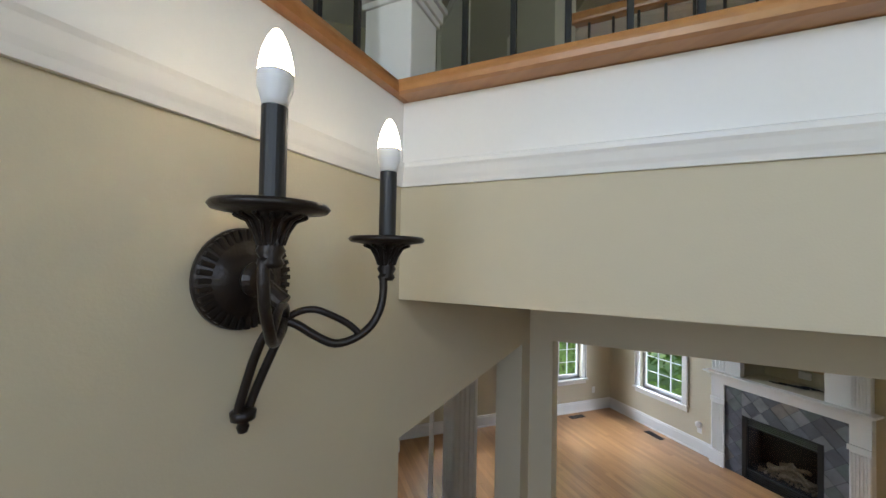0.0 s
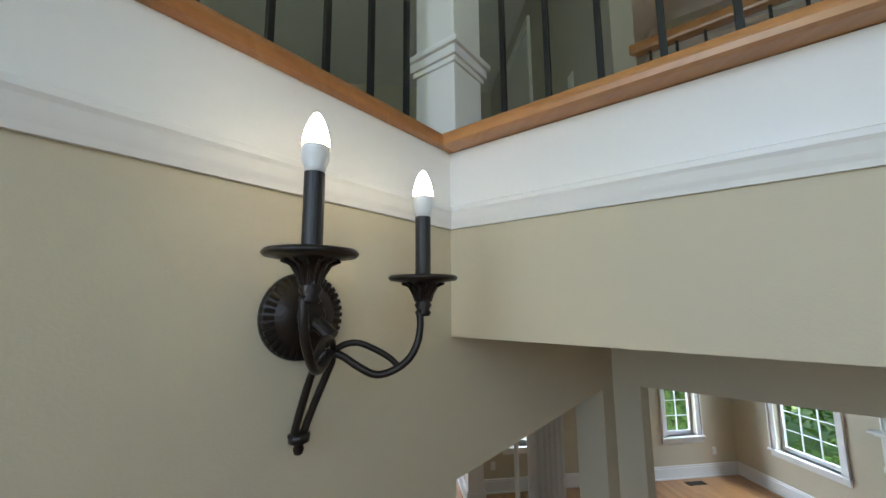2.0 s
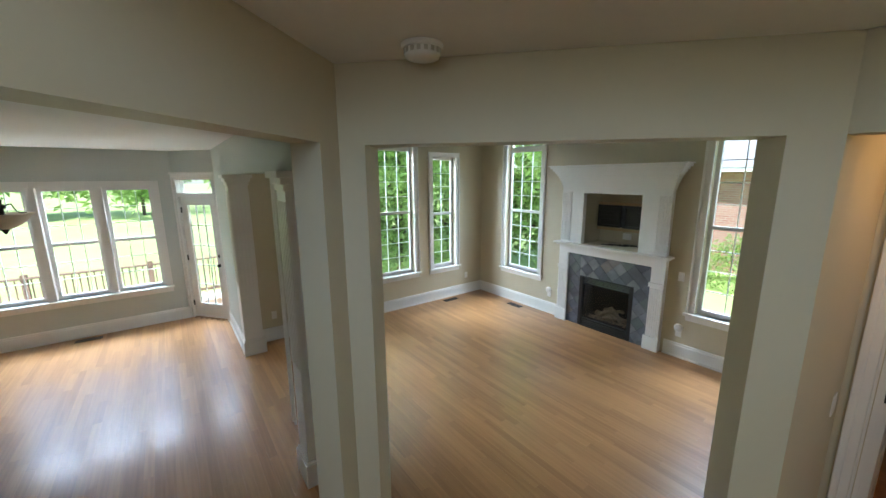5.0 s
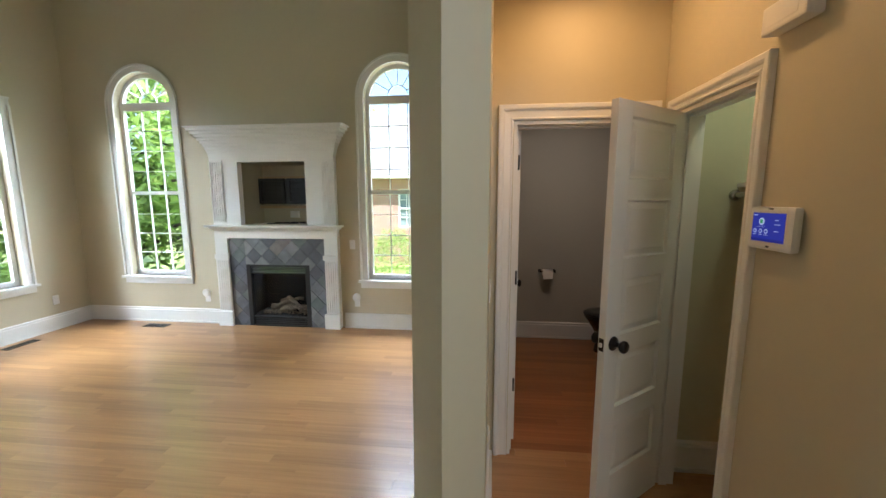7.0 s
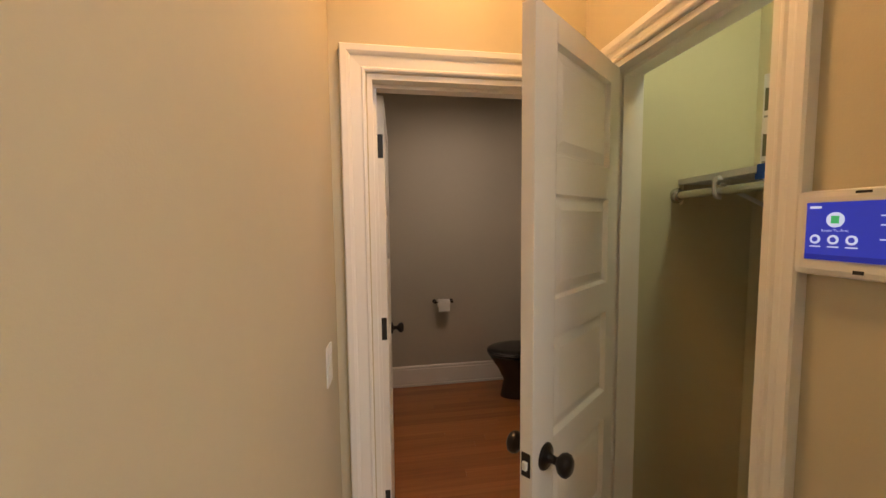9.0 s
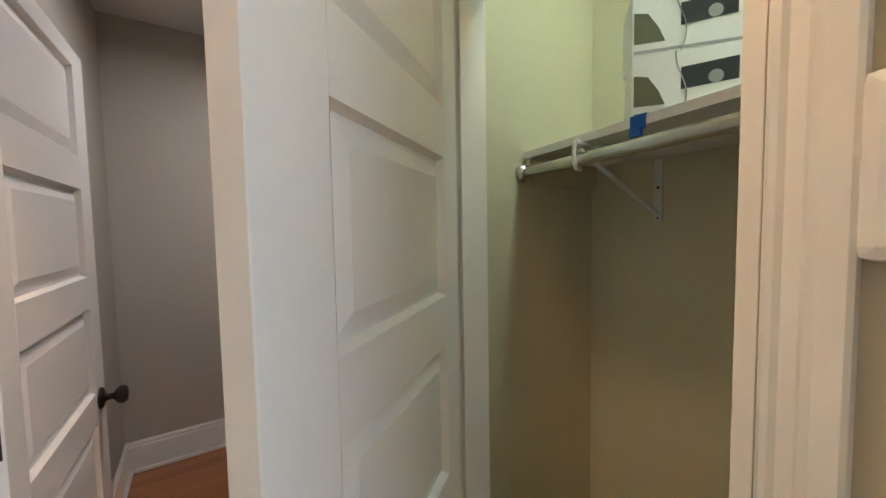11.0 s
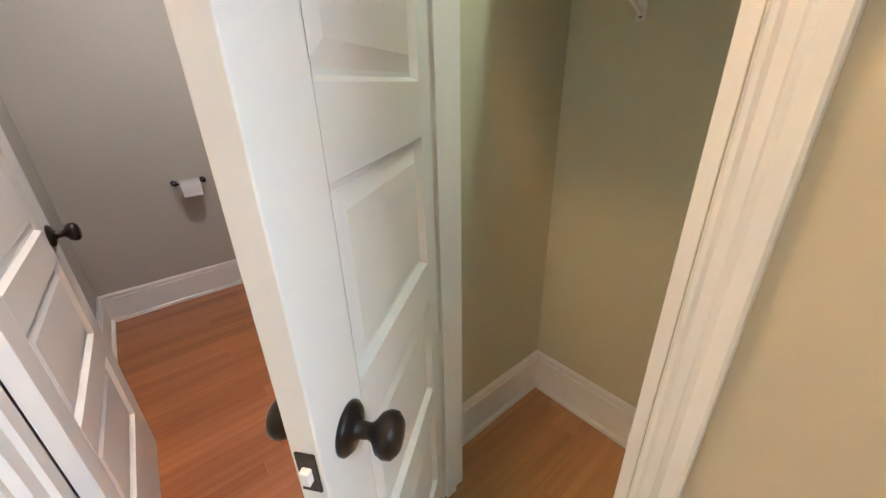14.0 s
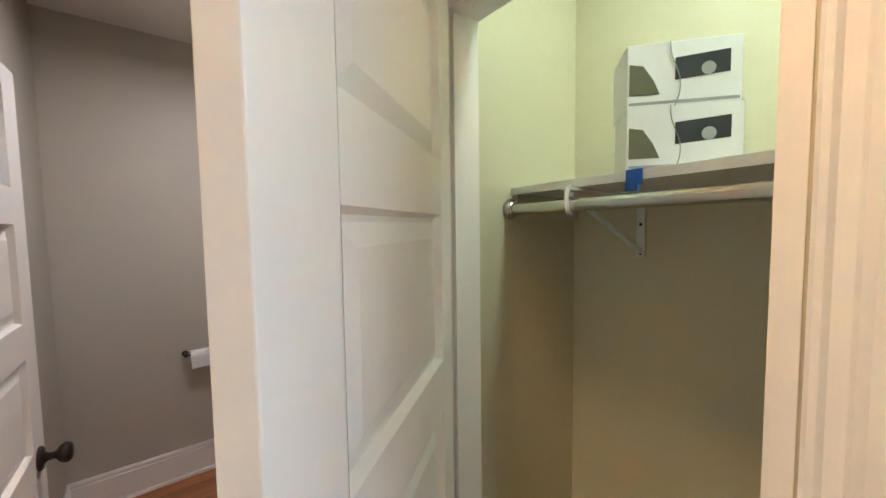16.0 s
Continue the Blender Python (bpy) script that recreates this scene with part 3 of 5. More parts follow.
def hinge(m, z, parent, stop=False):
    """A black butt hinge: two leaves and the knuckle."""
    bm = bmesh.new()
    add_lathe(bm, [(0, -0.05), (0.007, -0.05), (0.007, 0.05), (0, 0.05)], 12, m @ Matrix.Translation((0, 0, z)))
    add_box(bm, (-0.028, -0.002, z - 0.045), (0.0, 0.002, z + 0.045), m, 0.0008)
    add_box(bm, (-0.002, 0.0, z - 0.045), (0.002, 0.03, z + 0.045), m, 0.0008)
    if stop:
        add_tube(bm, [m @ Vector(p) for p in ((0, 0, z + 0.055), (0.0, -0.02, z + 0.06), (0.0, -0.055, z + 0.06))], 0.004, 8)
        add_lathe(bm, [(0, 0), (0.009, 0), (0.009, 0.01), (0, 0.01)], 12, m @ pose(0, -0.055, z + 0.06, 90))
    return part("hinge", bm, BLACK, parent)


PW = frame_at((0, YP), 0)
pdr = empty("door_1", "white moulded casing of the powder room doorway", "door frame", "structure")
casing(PW, XR + 0.125, XR + 0.815, 2.05, 0.13, pdr)
jamb(PW, XR + 0.125, XR + 0.815, 2.05, 0.13, pdr)
casing(PW, XR + 0.125, XR + 0.815, 2.05, 0.13, pdr, 1)
pm = pose(XR + 0.145, YP + 0.137, 0, 0, 0, 88)
leaf1 = door_leaf("powder_door", pm @ Matrix.Translation((0, -0.035, 0)), 0.665, 2.025, 0.035, "open white five-panel door into the powder room")
for z in (0.40, 1.12, 1.835):
    hinge(pose(XR + 0.145, YP + 0.137, 0, 0, 0, -90), z, leaf1)

CW = frame_at((XC, 0), -90)      # u runs towards the stairs, second axis into the closet
cdr = empty("door_2", "white moulded casing of the closet doorway", "door frame", "structure")
casing(CW, -2.55, -1.99, 2.05, 0.12, cdr, w=0.066)
jamb(CW, -2.55, -1.99, 2.05, 0.12, cdr)
casing(CW, -2.55, -1.99, 2.05, 0.12, cdr, 1)
CA = 217.5
cm = pose(1.853, 2.533, 0, 0, 0, CA)
leaf2 = door_leaf("closet_door", cm @ Matrix.Translation((0, 0.0, 0)), 0.545, 2.035, 0.035, "white five-panel closet door standing open into the hall")
for z in (0.33, 1.09, 1.86):
    hinge(pose(1.858, 2.540, 0, 0, 0, 180), z, leaf2, z > 1.5)


# ---------- stair wall: sconce, upper railing ----------
BULB_WHITE = material("bulb_white_plastic", (0.78, 0.78, 0.77), 0.35, var=0.02)
BULB_GLOW = emitter("bulb_glow", (1.0, 0.80, 0.50), 9.0)
SC_A = -0.357
SW = MOUNT @ Matrix.Translation((SC_A, 0, 0.176)) @ Matrix.Scale(0.94, 4)      # u down the stairs, second axis out of the wall, w up
sconce = empty("wall_sconce", "black wrought iron two-arm candle wall sconce, lit", "wall lamp")
bm = lathe([(0, 0), (0.068, 0), (0.068, 0.006), (0.064, 0.012), (0.050, 0.015), (0.046, 0.02), (0.02, 0.026), (0, 0.027)], 40, SW @ pose(-0.024, 0.001, 2.795, -90))
plate = part("backplate", bm, BRONZE, sconce, "round backplate with a beaded rim", True)
for k in range(36):
    a = radians(k * 10)
    bm = box((-0.0035, -0.009, -0.003), (0.0035, 0.009, 0.004), SW @ pose(-0.024 + 0.058 * math.cos(a), 0.012, 2.795 + 0.058 * math.sin(a), -90, 0, 0) @ pose(0, 0, 0, 0, 0, -math.degrees(a) + 90), 0.0015)
    part("bead", bm, BRONZE, plate)
bm = bmesh.new()
add_tube(bm, [SW @ Vector(p) for p in ((-0.024, 0.015, 2.795), (-0.018, 0.04, 2.785), (-0.008, 0.062, 2.765))], 0.011, 12)
add_lathe(bm, [(0, 0), (0.022, 0), (0.024, 0.006), (0.018, 0.014), (0, 0.016)], 20, SW @ pose(-0.024, 0.026, 2.795, -90))
part("hub", bm, BRONZE, sconce)
for sd in (-1, 1):
    sag = -0.022 if sd > 0 else 0      # one arm hangs a little lower
    bm = bmesh.new()
    add_tube(bm, [SW @ Vector((sd * u - 0.008 - 0.022 * min(1, max(0, (2.76 - w) / 0.12)), d, w - 0.010 + sag * min(1, max(0, u / 0.05)))) for u, d, w in ((0.100, 0.148, 2.835), (0.100, 0.149, 2.81), (0.096, 0.147, 2.785), (0.085, 0.140, 2.762), (0.068, 0.127, 2.746), (0.048, 0.110, 2.740),
              (0.028, 0.092, 2.744), (0.010, 0.074, 2.752), (-0.006, 0.060, 2.752), (-0.013, 0.050, 2.735), (-0.013, 0.040, 2.71), (-0.010, 0.028, 2.67), (-0.008, 0.021, 2.64), (-0.007, 0.019, 2.625))], 0.0055, 10)
    part("arm", bm, BRONZE, sconce, smooth=True)
    bm = bmesh.new()
    add_tube(bm, [SW @ Vector((sd * u - 0.008 - 0.022 * min(1, max(0, (2.76 - w) / 0.12)), d, w - 0.010 + sag * min(1, max(0, u / 0.05)))) for u, d, w in ((0.074, 0.131, 2.750), (0.062, 0.121, 2.764), (0.045, 0.107, 2.775), (0.026, 0.092, 2.777), (0.010, 0.078, 2.768), (-0.002, 0.065, 2.752))], 0.0045, 10)
    part("scroll", bm, BRONZE, sconce, smooth=True)
    cm_ = SW @ pose(sd * 0.1, 0.148, -0.010 + sag)
    cm2_ = SW @ pose(sd * 0.1, 0.148, 0.0 + sag)
    cup = part("candle_cup", lathe([(0, 2.815), (0.010, 2.815), (0.013, 2.82), (0.010, 2.825), (0.014, 2.832), (0.011, 2.838), (0.015, 2.85), (0.022, 2.862), (0.034, 2.868),
                (0.053, 2.871), (0.056, 2.875), (0.053, 2.879), (0.03, 2.877), (0.012, 2.876), (0, 2.876)], 36, cm2_), BRONZE, sconce, smooth=True)
    for k in range(14):
        bm = bmesh.new()
        q = cm2_ @ pose(0, 0, 0, 0, 0, k * 360 / 14)
        add_tube(bm, [q @ Vector(p) for p in ((0.0115, 0, 2.838), (0.0155, 0, 2.85), (0.0225, 0, 2.862), (0.034, 0, 2.867))], 0.0022, 6)
        part("flute", bm, BRONZE, cup)
    part("candle_sleeve", lathe([(0, 2.876), (0.0125, 2.876), (0.0125, 2.985), (0, 2.985)], 24, cm_), BLACK, sconce, smooth=False)
    bulb = part("bulb", lathe([(0, 2.985), (0.012, 2.985), (0.0132, 2.992), (0.0168, 3.003), (0.0173, 3.012), (0.0170, 3.019)], 28, cm_), BULB_WHITE, sconce, "white candle bulb base", True)
    tip = part("bulb_tip", lathe([(0.0169, 3.0195), (0.016, 3.030), (0.0132, 3.043), (0.009, 3.054), (0.0045, 3.062), (0, 3.065)], 28, cm_), BULB_GLOW, bulb, "glowing clear bulb tip", True)
part("finial", lathe([(0, 2.574), (0.006, 2.577), (0.008, 2.584), (0.006, 2.590), (0.015, 2.594), (0.016, 2.604), (0.010, 2.608), (0, 2.61)], 20, SW @ pose(-0.030, 0.019, 0.020)), BRONZE, sconce, smooth=True)
for sd in (-1, 1):
    p = SW @ Vector((sd * 0.1, 0.148, 3.031 if sd < 0 else 3.009))
    lamp("sconce_bulb_light", "POINT", Matrix.Translation(p), 11.0, (1, 0.68, 0.37), 0.012)


def railing(p0, p1, z0, z1, label, shoe=True):
    """An iron-baluster railing: bars and an oak handrail."""
    top = empty("railing", label, "railing")
    m, n = frame_of(p0, p1), math.dist(p0, p1)
    bm = box((-0.006, -0.006, 0), (0.006, 0.006, z1 - z0), None, 0.0015)
    first = None
    k = 0
    while 0.09 + 0.108 * k < n:
        q = m @ pose(0.09 + 0.108 * k, 0, z0)
        if first is None:
            first = part("baluster", bm, BLACK, top)
            first.matrix_basis = q
        else:
            o = new("baluster", first.data)
            o.parent, o.matrix_basis = top, q
        k += 1
    part("handrail", box((0, -0.03, z1), (n, 0.03, z1 + 0.055), m, 0.015), HONEY, top, "honey oak handrail")
    return top


railing(sw(-4.4, -0.06), sw(-0.08, -0.06), 3.195, 4.05, "black iron balusters on the oak cap of the stair wall")
bb0 = along(BC, (-0.70711, 0.70711), 0.045)
railing(along(bb0, DB, 0.03), along(bb0, DB, 2.7), 3.1965, 4.05, "black iron balusters on the oak cap of the bulkhead")
hd = Vector((J[0] - C.x, J[1] - C.y, 0)).normalized()
h0 = along((C.x, C.y), (-hd.y, hd.x), 0.08)
railing(along(h0, hd, 0.16), along(h0, hd, 1.85), 3.05, 4.0, "black iron railing above the living room")
col = empty("column", "white square newel column with a moulded collar", "column", "structure")
cq = frame_of((BC.x, BC.y), along(BC, DB, 1)) @ Matrix.Translation((-0.045, 0.05, 0))
part("shaft", box((-0.062, -0.062, 3.1967), (0.062, 0.062, TOP - 0.003), cq, 0.004), WHITE, col)
bm = bmesh.new()
for e, a, b in ((0.006, 3.40, 3.415), (0.012, 3.415, 3.44), (0.02, 3.44, 3.455)):
    add_box(bm, (-0.062 - e, -0.062 - e, a), (0.062 + e, 0.062 + e, b), cq, 0.003)
part("collar", bm, WHITE, col)
part("newel_base", box((-0.075, -0.075, 3.1967), (0.075, 0.075, 3.21), cq, 0.004), WHITE, col)
ud = empty("door_3", "white panelled door of the upper hall", "door", "structure")
uw = frame_of((-3.0, YD + 0.16), along((C.x, C.y), (0.72, 0.69), 0.10))
casing(uw, 0.75, 1.45, 5.1, 0.12, ud)
part("leaf", box((0.752, -0.008, 3.06), (1.448, -0.001, 5.098), uw, 0.002), WHITE, ud)
sp = empty("light_switch", "white rocker switch on the upper hall wall", "switch")
part("plate", box((2.20, -0.006, 4.08), (2.275, -0.0005, 4.20), uw, 0.002), WHITE, sp)
part("rocker", box((2.222, -0.009, 4.11), (2.253, -0.006, 4.17), uw, 0.001), WHITE, sp)
det = empty("smoke_detector", "round white smoke detector on the ceiling", "smoke detector")
part("base", lathe([(0, 2.745), (0.07, 2.745), (0.07, 2.735), (0.066, 2.73), (0, 2.73)], 36, pose(0.0, 0.54, 0)), WHITE, det, smooth=False)
part("cover", lathe([(0.058, 2.7305), (0.06, 2.712), (0.055, 2.702), (0.03, 2.697), (0, 2.696)], 36, pose(0.0, 0.54, 0)), WHITE, det, smooth=True)
# grey bars: the faint shade of the vent slots put in as colour
bm = bmesh.new()
for k in range(16):
    add_box(bm, (0.0585, -0.006, 2.713), (0.0612, 0.006, 2.728), pose(0.0, 0.54, 0, 0, 0, k * 22.5))
part("slot_shade", bm, GREY, det)

# ---------- fireplace ----------
FF = frame_at((FX, YF), 0)           # u to the right, second axis into the wall
fp = empty("fireplace", "white wooden fireplace surround with fluted pilasters and slate tiles", "fireplace")
D = -0.082
for pu0, pu1, pz0, pz1 in ((-0.79, -0.425, 1.30, 2.14), (0.43, 0.79, 1.30, 2.14), (-0.425, 0.43, 2.065, 2.14), (-0.80, -0.63, 0.0, 1.275), (0.63, 0.80, 0.0, 1.275), (-0.63, 0.63, 1.135, 1.275)):
    part("surround_board", box((pu0, D, pz0), (pu1, 0, pz1), FF), WHITE, fp)
for u0 in (-0.80, 0.62):
    for z0, z1 in ((0.19, 0.85), (1.32, 2.06)):
        pil = part("pilaster", box((u0 + 0.012, D - 0.006, z0), (u0 + 0.178, D, z1 + 0.03), FF, 0.002), WHITE, fp)
        for k in range(6):
            u = u0 + 0.02 + 0.028 * k
            part("flute", box((u, D - 0.016, z0 + 0.02), (u + 0.016, D - 0.005, z1), FF, 0.004), WHITE, pil)
    part("plinth", box((u0 - 0.01, D - 0.028, 0), (u0 + 0.19, D, 0.19), FF, 0.004), WHITE, fp)
    part("pilaster_block", box((u0 - 0.005, D - 0.018, 0.87), (u0 + 0.185, D, 0.93), FF, 0.004), WHITE, fp)
bm = bmesh.new()
add_bar(bm, FF, -0.86, 0.86, 1.275, 1.30, D - 0.10, 0, 0.006)
add_bar(bm, FF, -0.83, 0.83, 1.25, 1.275, D - 0.05, 0, 0.006)
part("mantel_shelf", bm, WHITE, fp)
bm = bmesh.new()
for i in range(9):
    f = i / 8
    e = 0.145 * (f * f * 0.6 + f * 0.4)
    add_bar(bm, FF, -0.80 - e, 0.80 + e, 2.14 + 0.28 * f, 2.14 + 0.28 * (f + 0.125) - 0.0005, D - e, 0)
add_bar(bm, FF, -0.97, 0.97, 2.455, 2.47, D - 0.165, 0, 0.003)
part("crown", bm, WHITE, fp)
# niche
bm = bmesh.new()
add_bar(bm, FF, -0.43, -0.42, 1.30, 2.07, 0.0, 0.42)
add_bar(bm, FF, 0.42, 0.43, 1.30, 2.07, 0.0, 0.42)
add_bar(bm, FF, -0.42, 0.42, 2.065, 2.075, 0.0, 0.42)
add_bar(bm, FF, -0.42, 0.42, 1.29, 1.302, D + 0.002, 0.42)
add_bar(bm, FF, -0.43, 0.43, 1.29, 2.07, 0.42, 0.44)
part("niche", bm, TAN, fp, "tan painted niche")
PLY = wood("pale_pine", (0.45, 0.30, 0.15), (0.66, 0.48, 0.28), 0, 0.6)
for z in (1.525, 1.905):
    cl = tagged(part("wooden_cleat", box((-0.42, 0.33, z - 0.03), (0.42, 0.418, z + 0.01), FF, 0.002), PLY), "pale pine board fixed in the niche", "board", "boards in the niche")
mount = empty("tv_mount", "black steel television wall mount in the niche", "tv mount")
for u0, u1 in ((-0.37, -0.02), (0.02, 0.37)):
    br = part("bracket", box((u0, 0.24, 1.555), (u1, 0.28, 1.59), FF, 0.004), BLACK, mount)
    part("upper_rail", box((u0, 0.24, 1.85), (u1, 0.28, 1.885), FF, 0.004), BLACK, br)
    part("side_rail", box((u0, 0.24, 1.59), (u0 + 0.035, 0.28, 1.85), FF, 0.004), BLACK, br)
    part("side_rail", box((u1 - 0.035, 0.24, 1.59), (u1, 0.28, 1.85), FF, 0.004), BLACK, br)
    for z in (1.66, 1.72, 1.78):
        part("cross_bar", box((u0 + 0.035, 0.255, z - 0.015), (u1 - 0.035, 0.27, z + 0.015), FF, 0.003), BLACK, br)
part("wall_plate", box((-0.36, 0.30, 1.56), (0.36, 0.315, 1.88), FF, 0.003), BLACK, mount)
part("back_bar", box((-0.03, 0.28, 1.57), (0.03, 0.42, 1.87), FF), BLACK, mount)
tagged(part("outlet_box", box((-0.03, 0.385, 1.37), (0.09, 0.419, 1.46), FF, 0.004), WHITE), "white cable box in the niche", "outlet box")
bm = bmesh.new()
random.seed(3)
for k in range(5):
    x0 = -0.1 + 0.09 * k
    add_tube(bm, [FF @ Vector((x0 + 0.12 * math.sin(t * 1.7 + k) * 0.7, 0.12 + 0.03 * k + 0.04 * math.cos(t + k), 1.309 + 0.012 * (k % 2))) for t in [i * 0.35 for i in range(14)]], 0.006, 6)
tagged(part("cables", bm, BLACK), "black cables coiled on the niche floor", "cable")
# slate tiles: squares set on the corner, clipped at the edges
SLT = material("slate_tile", (0.15, 0.155, 0.165), 0.5, var=0.3, scale=9, bump=0.5, bump_scale=70)
t_ = SLT.node_tree
inf = t_.nodes.new("ShaderNodeObjectInfo")
rp = t_.nodes.new("ShaderNodeValToRGB")
rp.color_ramp.interpolation = "CONSTANT"
rp.color_ramp.elements[0].color = (0.10, 0.105, 0.115, 1)
rp.color_ramp.elements[1].position, rp.color_ramp.elements[1].color = 0.22, (0.17, 0.175, 0.185, 1)
for ps, c_ in ((0.42, (0.125, 0.13, 0.15, 1)), (0.6, (0.21, 0.215, 0.21, 1)), (0.78, (0.13, 0.15, 0.14, 1)), (0.9, (0.19, 0.165, 0.145, 1))):
    e_ = rp.color_ramp.elements.new(ps)
    e_.color = c_
t_.links.new(inf.outputs["Random"], rp.inputs[0])
t_.links.new(rp.outputs[0], next(n for n in t_.nodes if n.type == "VECT_MATH").inputs[0])
GROUT = material("dark_grout", (0.10, 0.10, 0.105), 0.9)
bed = bmesh.new()
add_bar(bed, FF, -0.63, -0.415, 0.0, 1.135, -0.05, 0)
add_bar(bed, FF, 0.415, 0.63, 0.0, 1.135, -0.05, 0)
add_bar(bed, FF, -0.415, 0.415, 0.80, 1.135, -0.05, 0)
hearth = part("tile_bed", bed, GROUT, fp, "dark grouted tile bed")


def clip(poly, axis, lim, keep):
    out = []
    for i in range(len(poly)):
        a, b = poly[i], poly[(i + 1) % len(poly)]
        ia, ib = (a[axis] - lim) * keep >= 0, (b[axis] - lim) * keep >= 0
        if ia:
            out.append(a)
        if ia != ib:
            f = (lim - a[axis]) / (b[axis] - a[axis])
            out.append((a[0] + (b[0] - a[0]) * f, a[1] + (b[1] - a[1]) * f))
    return out


for U0, U1, Z0, Z1 in ((-0.63, -0.418, 0.0, 1.135), (0.418, 0.63, 0.0, 1.135), (-0.418, 0.418, 0.80, 1.135)):
    R, P = 0.097, 0.101
    for i in range(-8, 9):
        for j in range(0, 14):
            cu, cz = i * P, j * P
            if (i + j) % 2:
                continue
            for su in (0,):
                q = [(cu - R, cz), (cu, cz - R), (cu + R, cz), (cu, cz + R)]
                for ax, lim, kp in ((0, U0, 1), (0, U1, -1), (1, Z0, 1), (1, Z1, -1)):
                    if len(q) > 2:
                        q = clip(q, ax, lim, kp)
                if len(q) > 2 and max(p[0] for p in q) - min(p[0] for p in q) > 0.01:
                    bm = bmesh.new()
                    add_prism(bm, q, -0.058 - random.random() * 0.003, -0.049, FF)
                    part("slate_tile", bm, SLT, hearth)
box_ = empty("gas_firebox", "black metal gas fireplace insert with louvres and glass", "fireplace insert")
bm = bmesh.new()
add_bar(bm, FF, -0.415, -0.36, 0, 0.80, -0.062, 0.02, 0.003)
add_bar(bm, FF, 0.36, 0.415, 0, 0.80, -0.062, 0.02, 0.003)
add_bar(bm, FF, -0.36, 0.36, 0.775, 0.80, -0.062, 0.02, 0.003)
add_bar(bm, FF, -0.36, 0.36, 0.685, 0.70, -0.055, 0.02)
add_bar(bm, FF, -0.36, 0.36, 0.11, 0.13, -0.055, 0.02)
add_bar(bm, FF, -0.36, 0.36, 0, 0.012, -0.062, 0.02)
part("frame", bm, BLACK, box_)
for z in (0.717, 0.737, 0.757, 0.03, 0.055, 0.08):
    part("louvre", box((-0.36, -0.045, z - 0.006), (0.36, -0.01, z + 0.005), FF, 0.002), BLACK, box_)
bm = bmesh.new()
add_bar(bm, FF, -0.40, 0.40, 0.012, 0.79, 0.30, 0.31)
add_bar(bm, FF, -0.40, -0.38, 0.012, 0.79, 0.0, 0.30)
add_bar(bm, FF, 0.38, 0.40, 0.012, 0.79, 0.0, 0.30)
add_bar(bm, FF, -0.38, 0.38, 0.012, 0.14, 0.0, 0.30)
SOOT = material("dark_brick_lining", (0.035, 0.03, 0.027), 0.8, var=0.3, scale=14, bump=0.5, bump_scale=60)
part("firebox", bm, SOOT, box_, "dark brick-lined firebox")
LOG = material("ceramic_log", (0.36, 0.27, 0.18), 0.85, var=0.5, scale=22, bump=0.8, bump_scale=70)
random.seed(5)
for k, (a, b) in enumerate((((-0.25, 0.18, 0.19), (0.26, 0.16, 0.20)), ((-0.2, 0.10, 0.18), (0.05, 0.2, 0.29)), ((0.22, 0.09, 0.18), (-0.02, 0.2, 0.31)), ((-0.06, 0.07, 0.18), (0.14, 0.1, 0.20)), ((-0.12, 0.2, 0.27), (0.18, 0.2, 0.30)))):
    bm = bmesh.new()
    add_tube(bm, [FF @ (Vector(a).lerp(Vector(b), t / 6) + Vector((0, 0.008 * math.sin(t * 2 + k), 0.008 * math.cos(t * 1.7 + k)))) for t in range(7)], 0.036 - 0.003 * k, 9)
    part("log", bm, LOG, box_, "", True)
random.seed(6)
bm = bmesh.new()
for k in range(60):
    bmesh.ops.create_icosphere(bm, subdivisions=1, radius=0.012 + 0.012 * random.random(), matrix=FF @ Matrix.Translation((random.uniform(-0.3, 0.3), random.uniform(0.03, 0.13), 0.148)))
tagged(part("ember_rocks", bm, LOG, box_), kind="stuff")
GLS = bpy.data.materials.new("tinted_glass")
GLS.use_nodes = True
g2 = GLS.node_tree.nodes["Principled BSDF"]
g2.inputs["Base Color"].default_value = (0.55, 0.55, 0.55, 1)
g2.inputs["Transmission Weight"].default_value, g2.inputs["Roughness"].default_value, g2.inputs["IOR"].default_value = 1, 0.02, 1.25
gp = part("glass", box((-0.36, -0.035, 0.13), (0.36, -0.031, 0.685), FF), GLS, box_)


# ---------- small wall and floor fittings ----------
def floor_vent(x, y, deg):
    ob = empty("floor_vent", "dark bronze floor register in the oak floor", "floor vent", "", "floor registers")
    m = pose(x, y, 0, 0, 0, deg)
    bm = bmesh.new()
    for a, b in (((-0.15, -0.055), (0.15, -0.045)), ((-0.15, 0.045), (0.15, 0.055)), ((-0.15, -0.045), (-0.14, 0.045)), ((0.14, -0.045), (0.15, 0.045))):
        add_box(bm, (*a, 0), (*b, 0.005), m)
    part("frame", bm, BRONZE, ob)
    bm = bmesh.new()
    for k in range(14):
        add_box(bm, (-0.135 + 0.02 * k, -0.045, 0.0005), (-0.125 + 0.02 * k, 0.045, 0.004), m)
    part("slats", bm, BRONZE, ob)
    # black sheet that stands in for the shade below the slats
    part("duct_shade", box((-0.14, -0.045, 0.0003), (0.14, 0.045, 0.0009), m), BLACK, ob)


floor_vent(XL + 0.18, 3.95, 90)
floor_vent(-3.28, 4.69, 0)
floor_vent(-6.08, -1.36, 90)


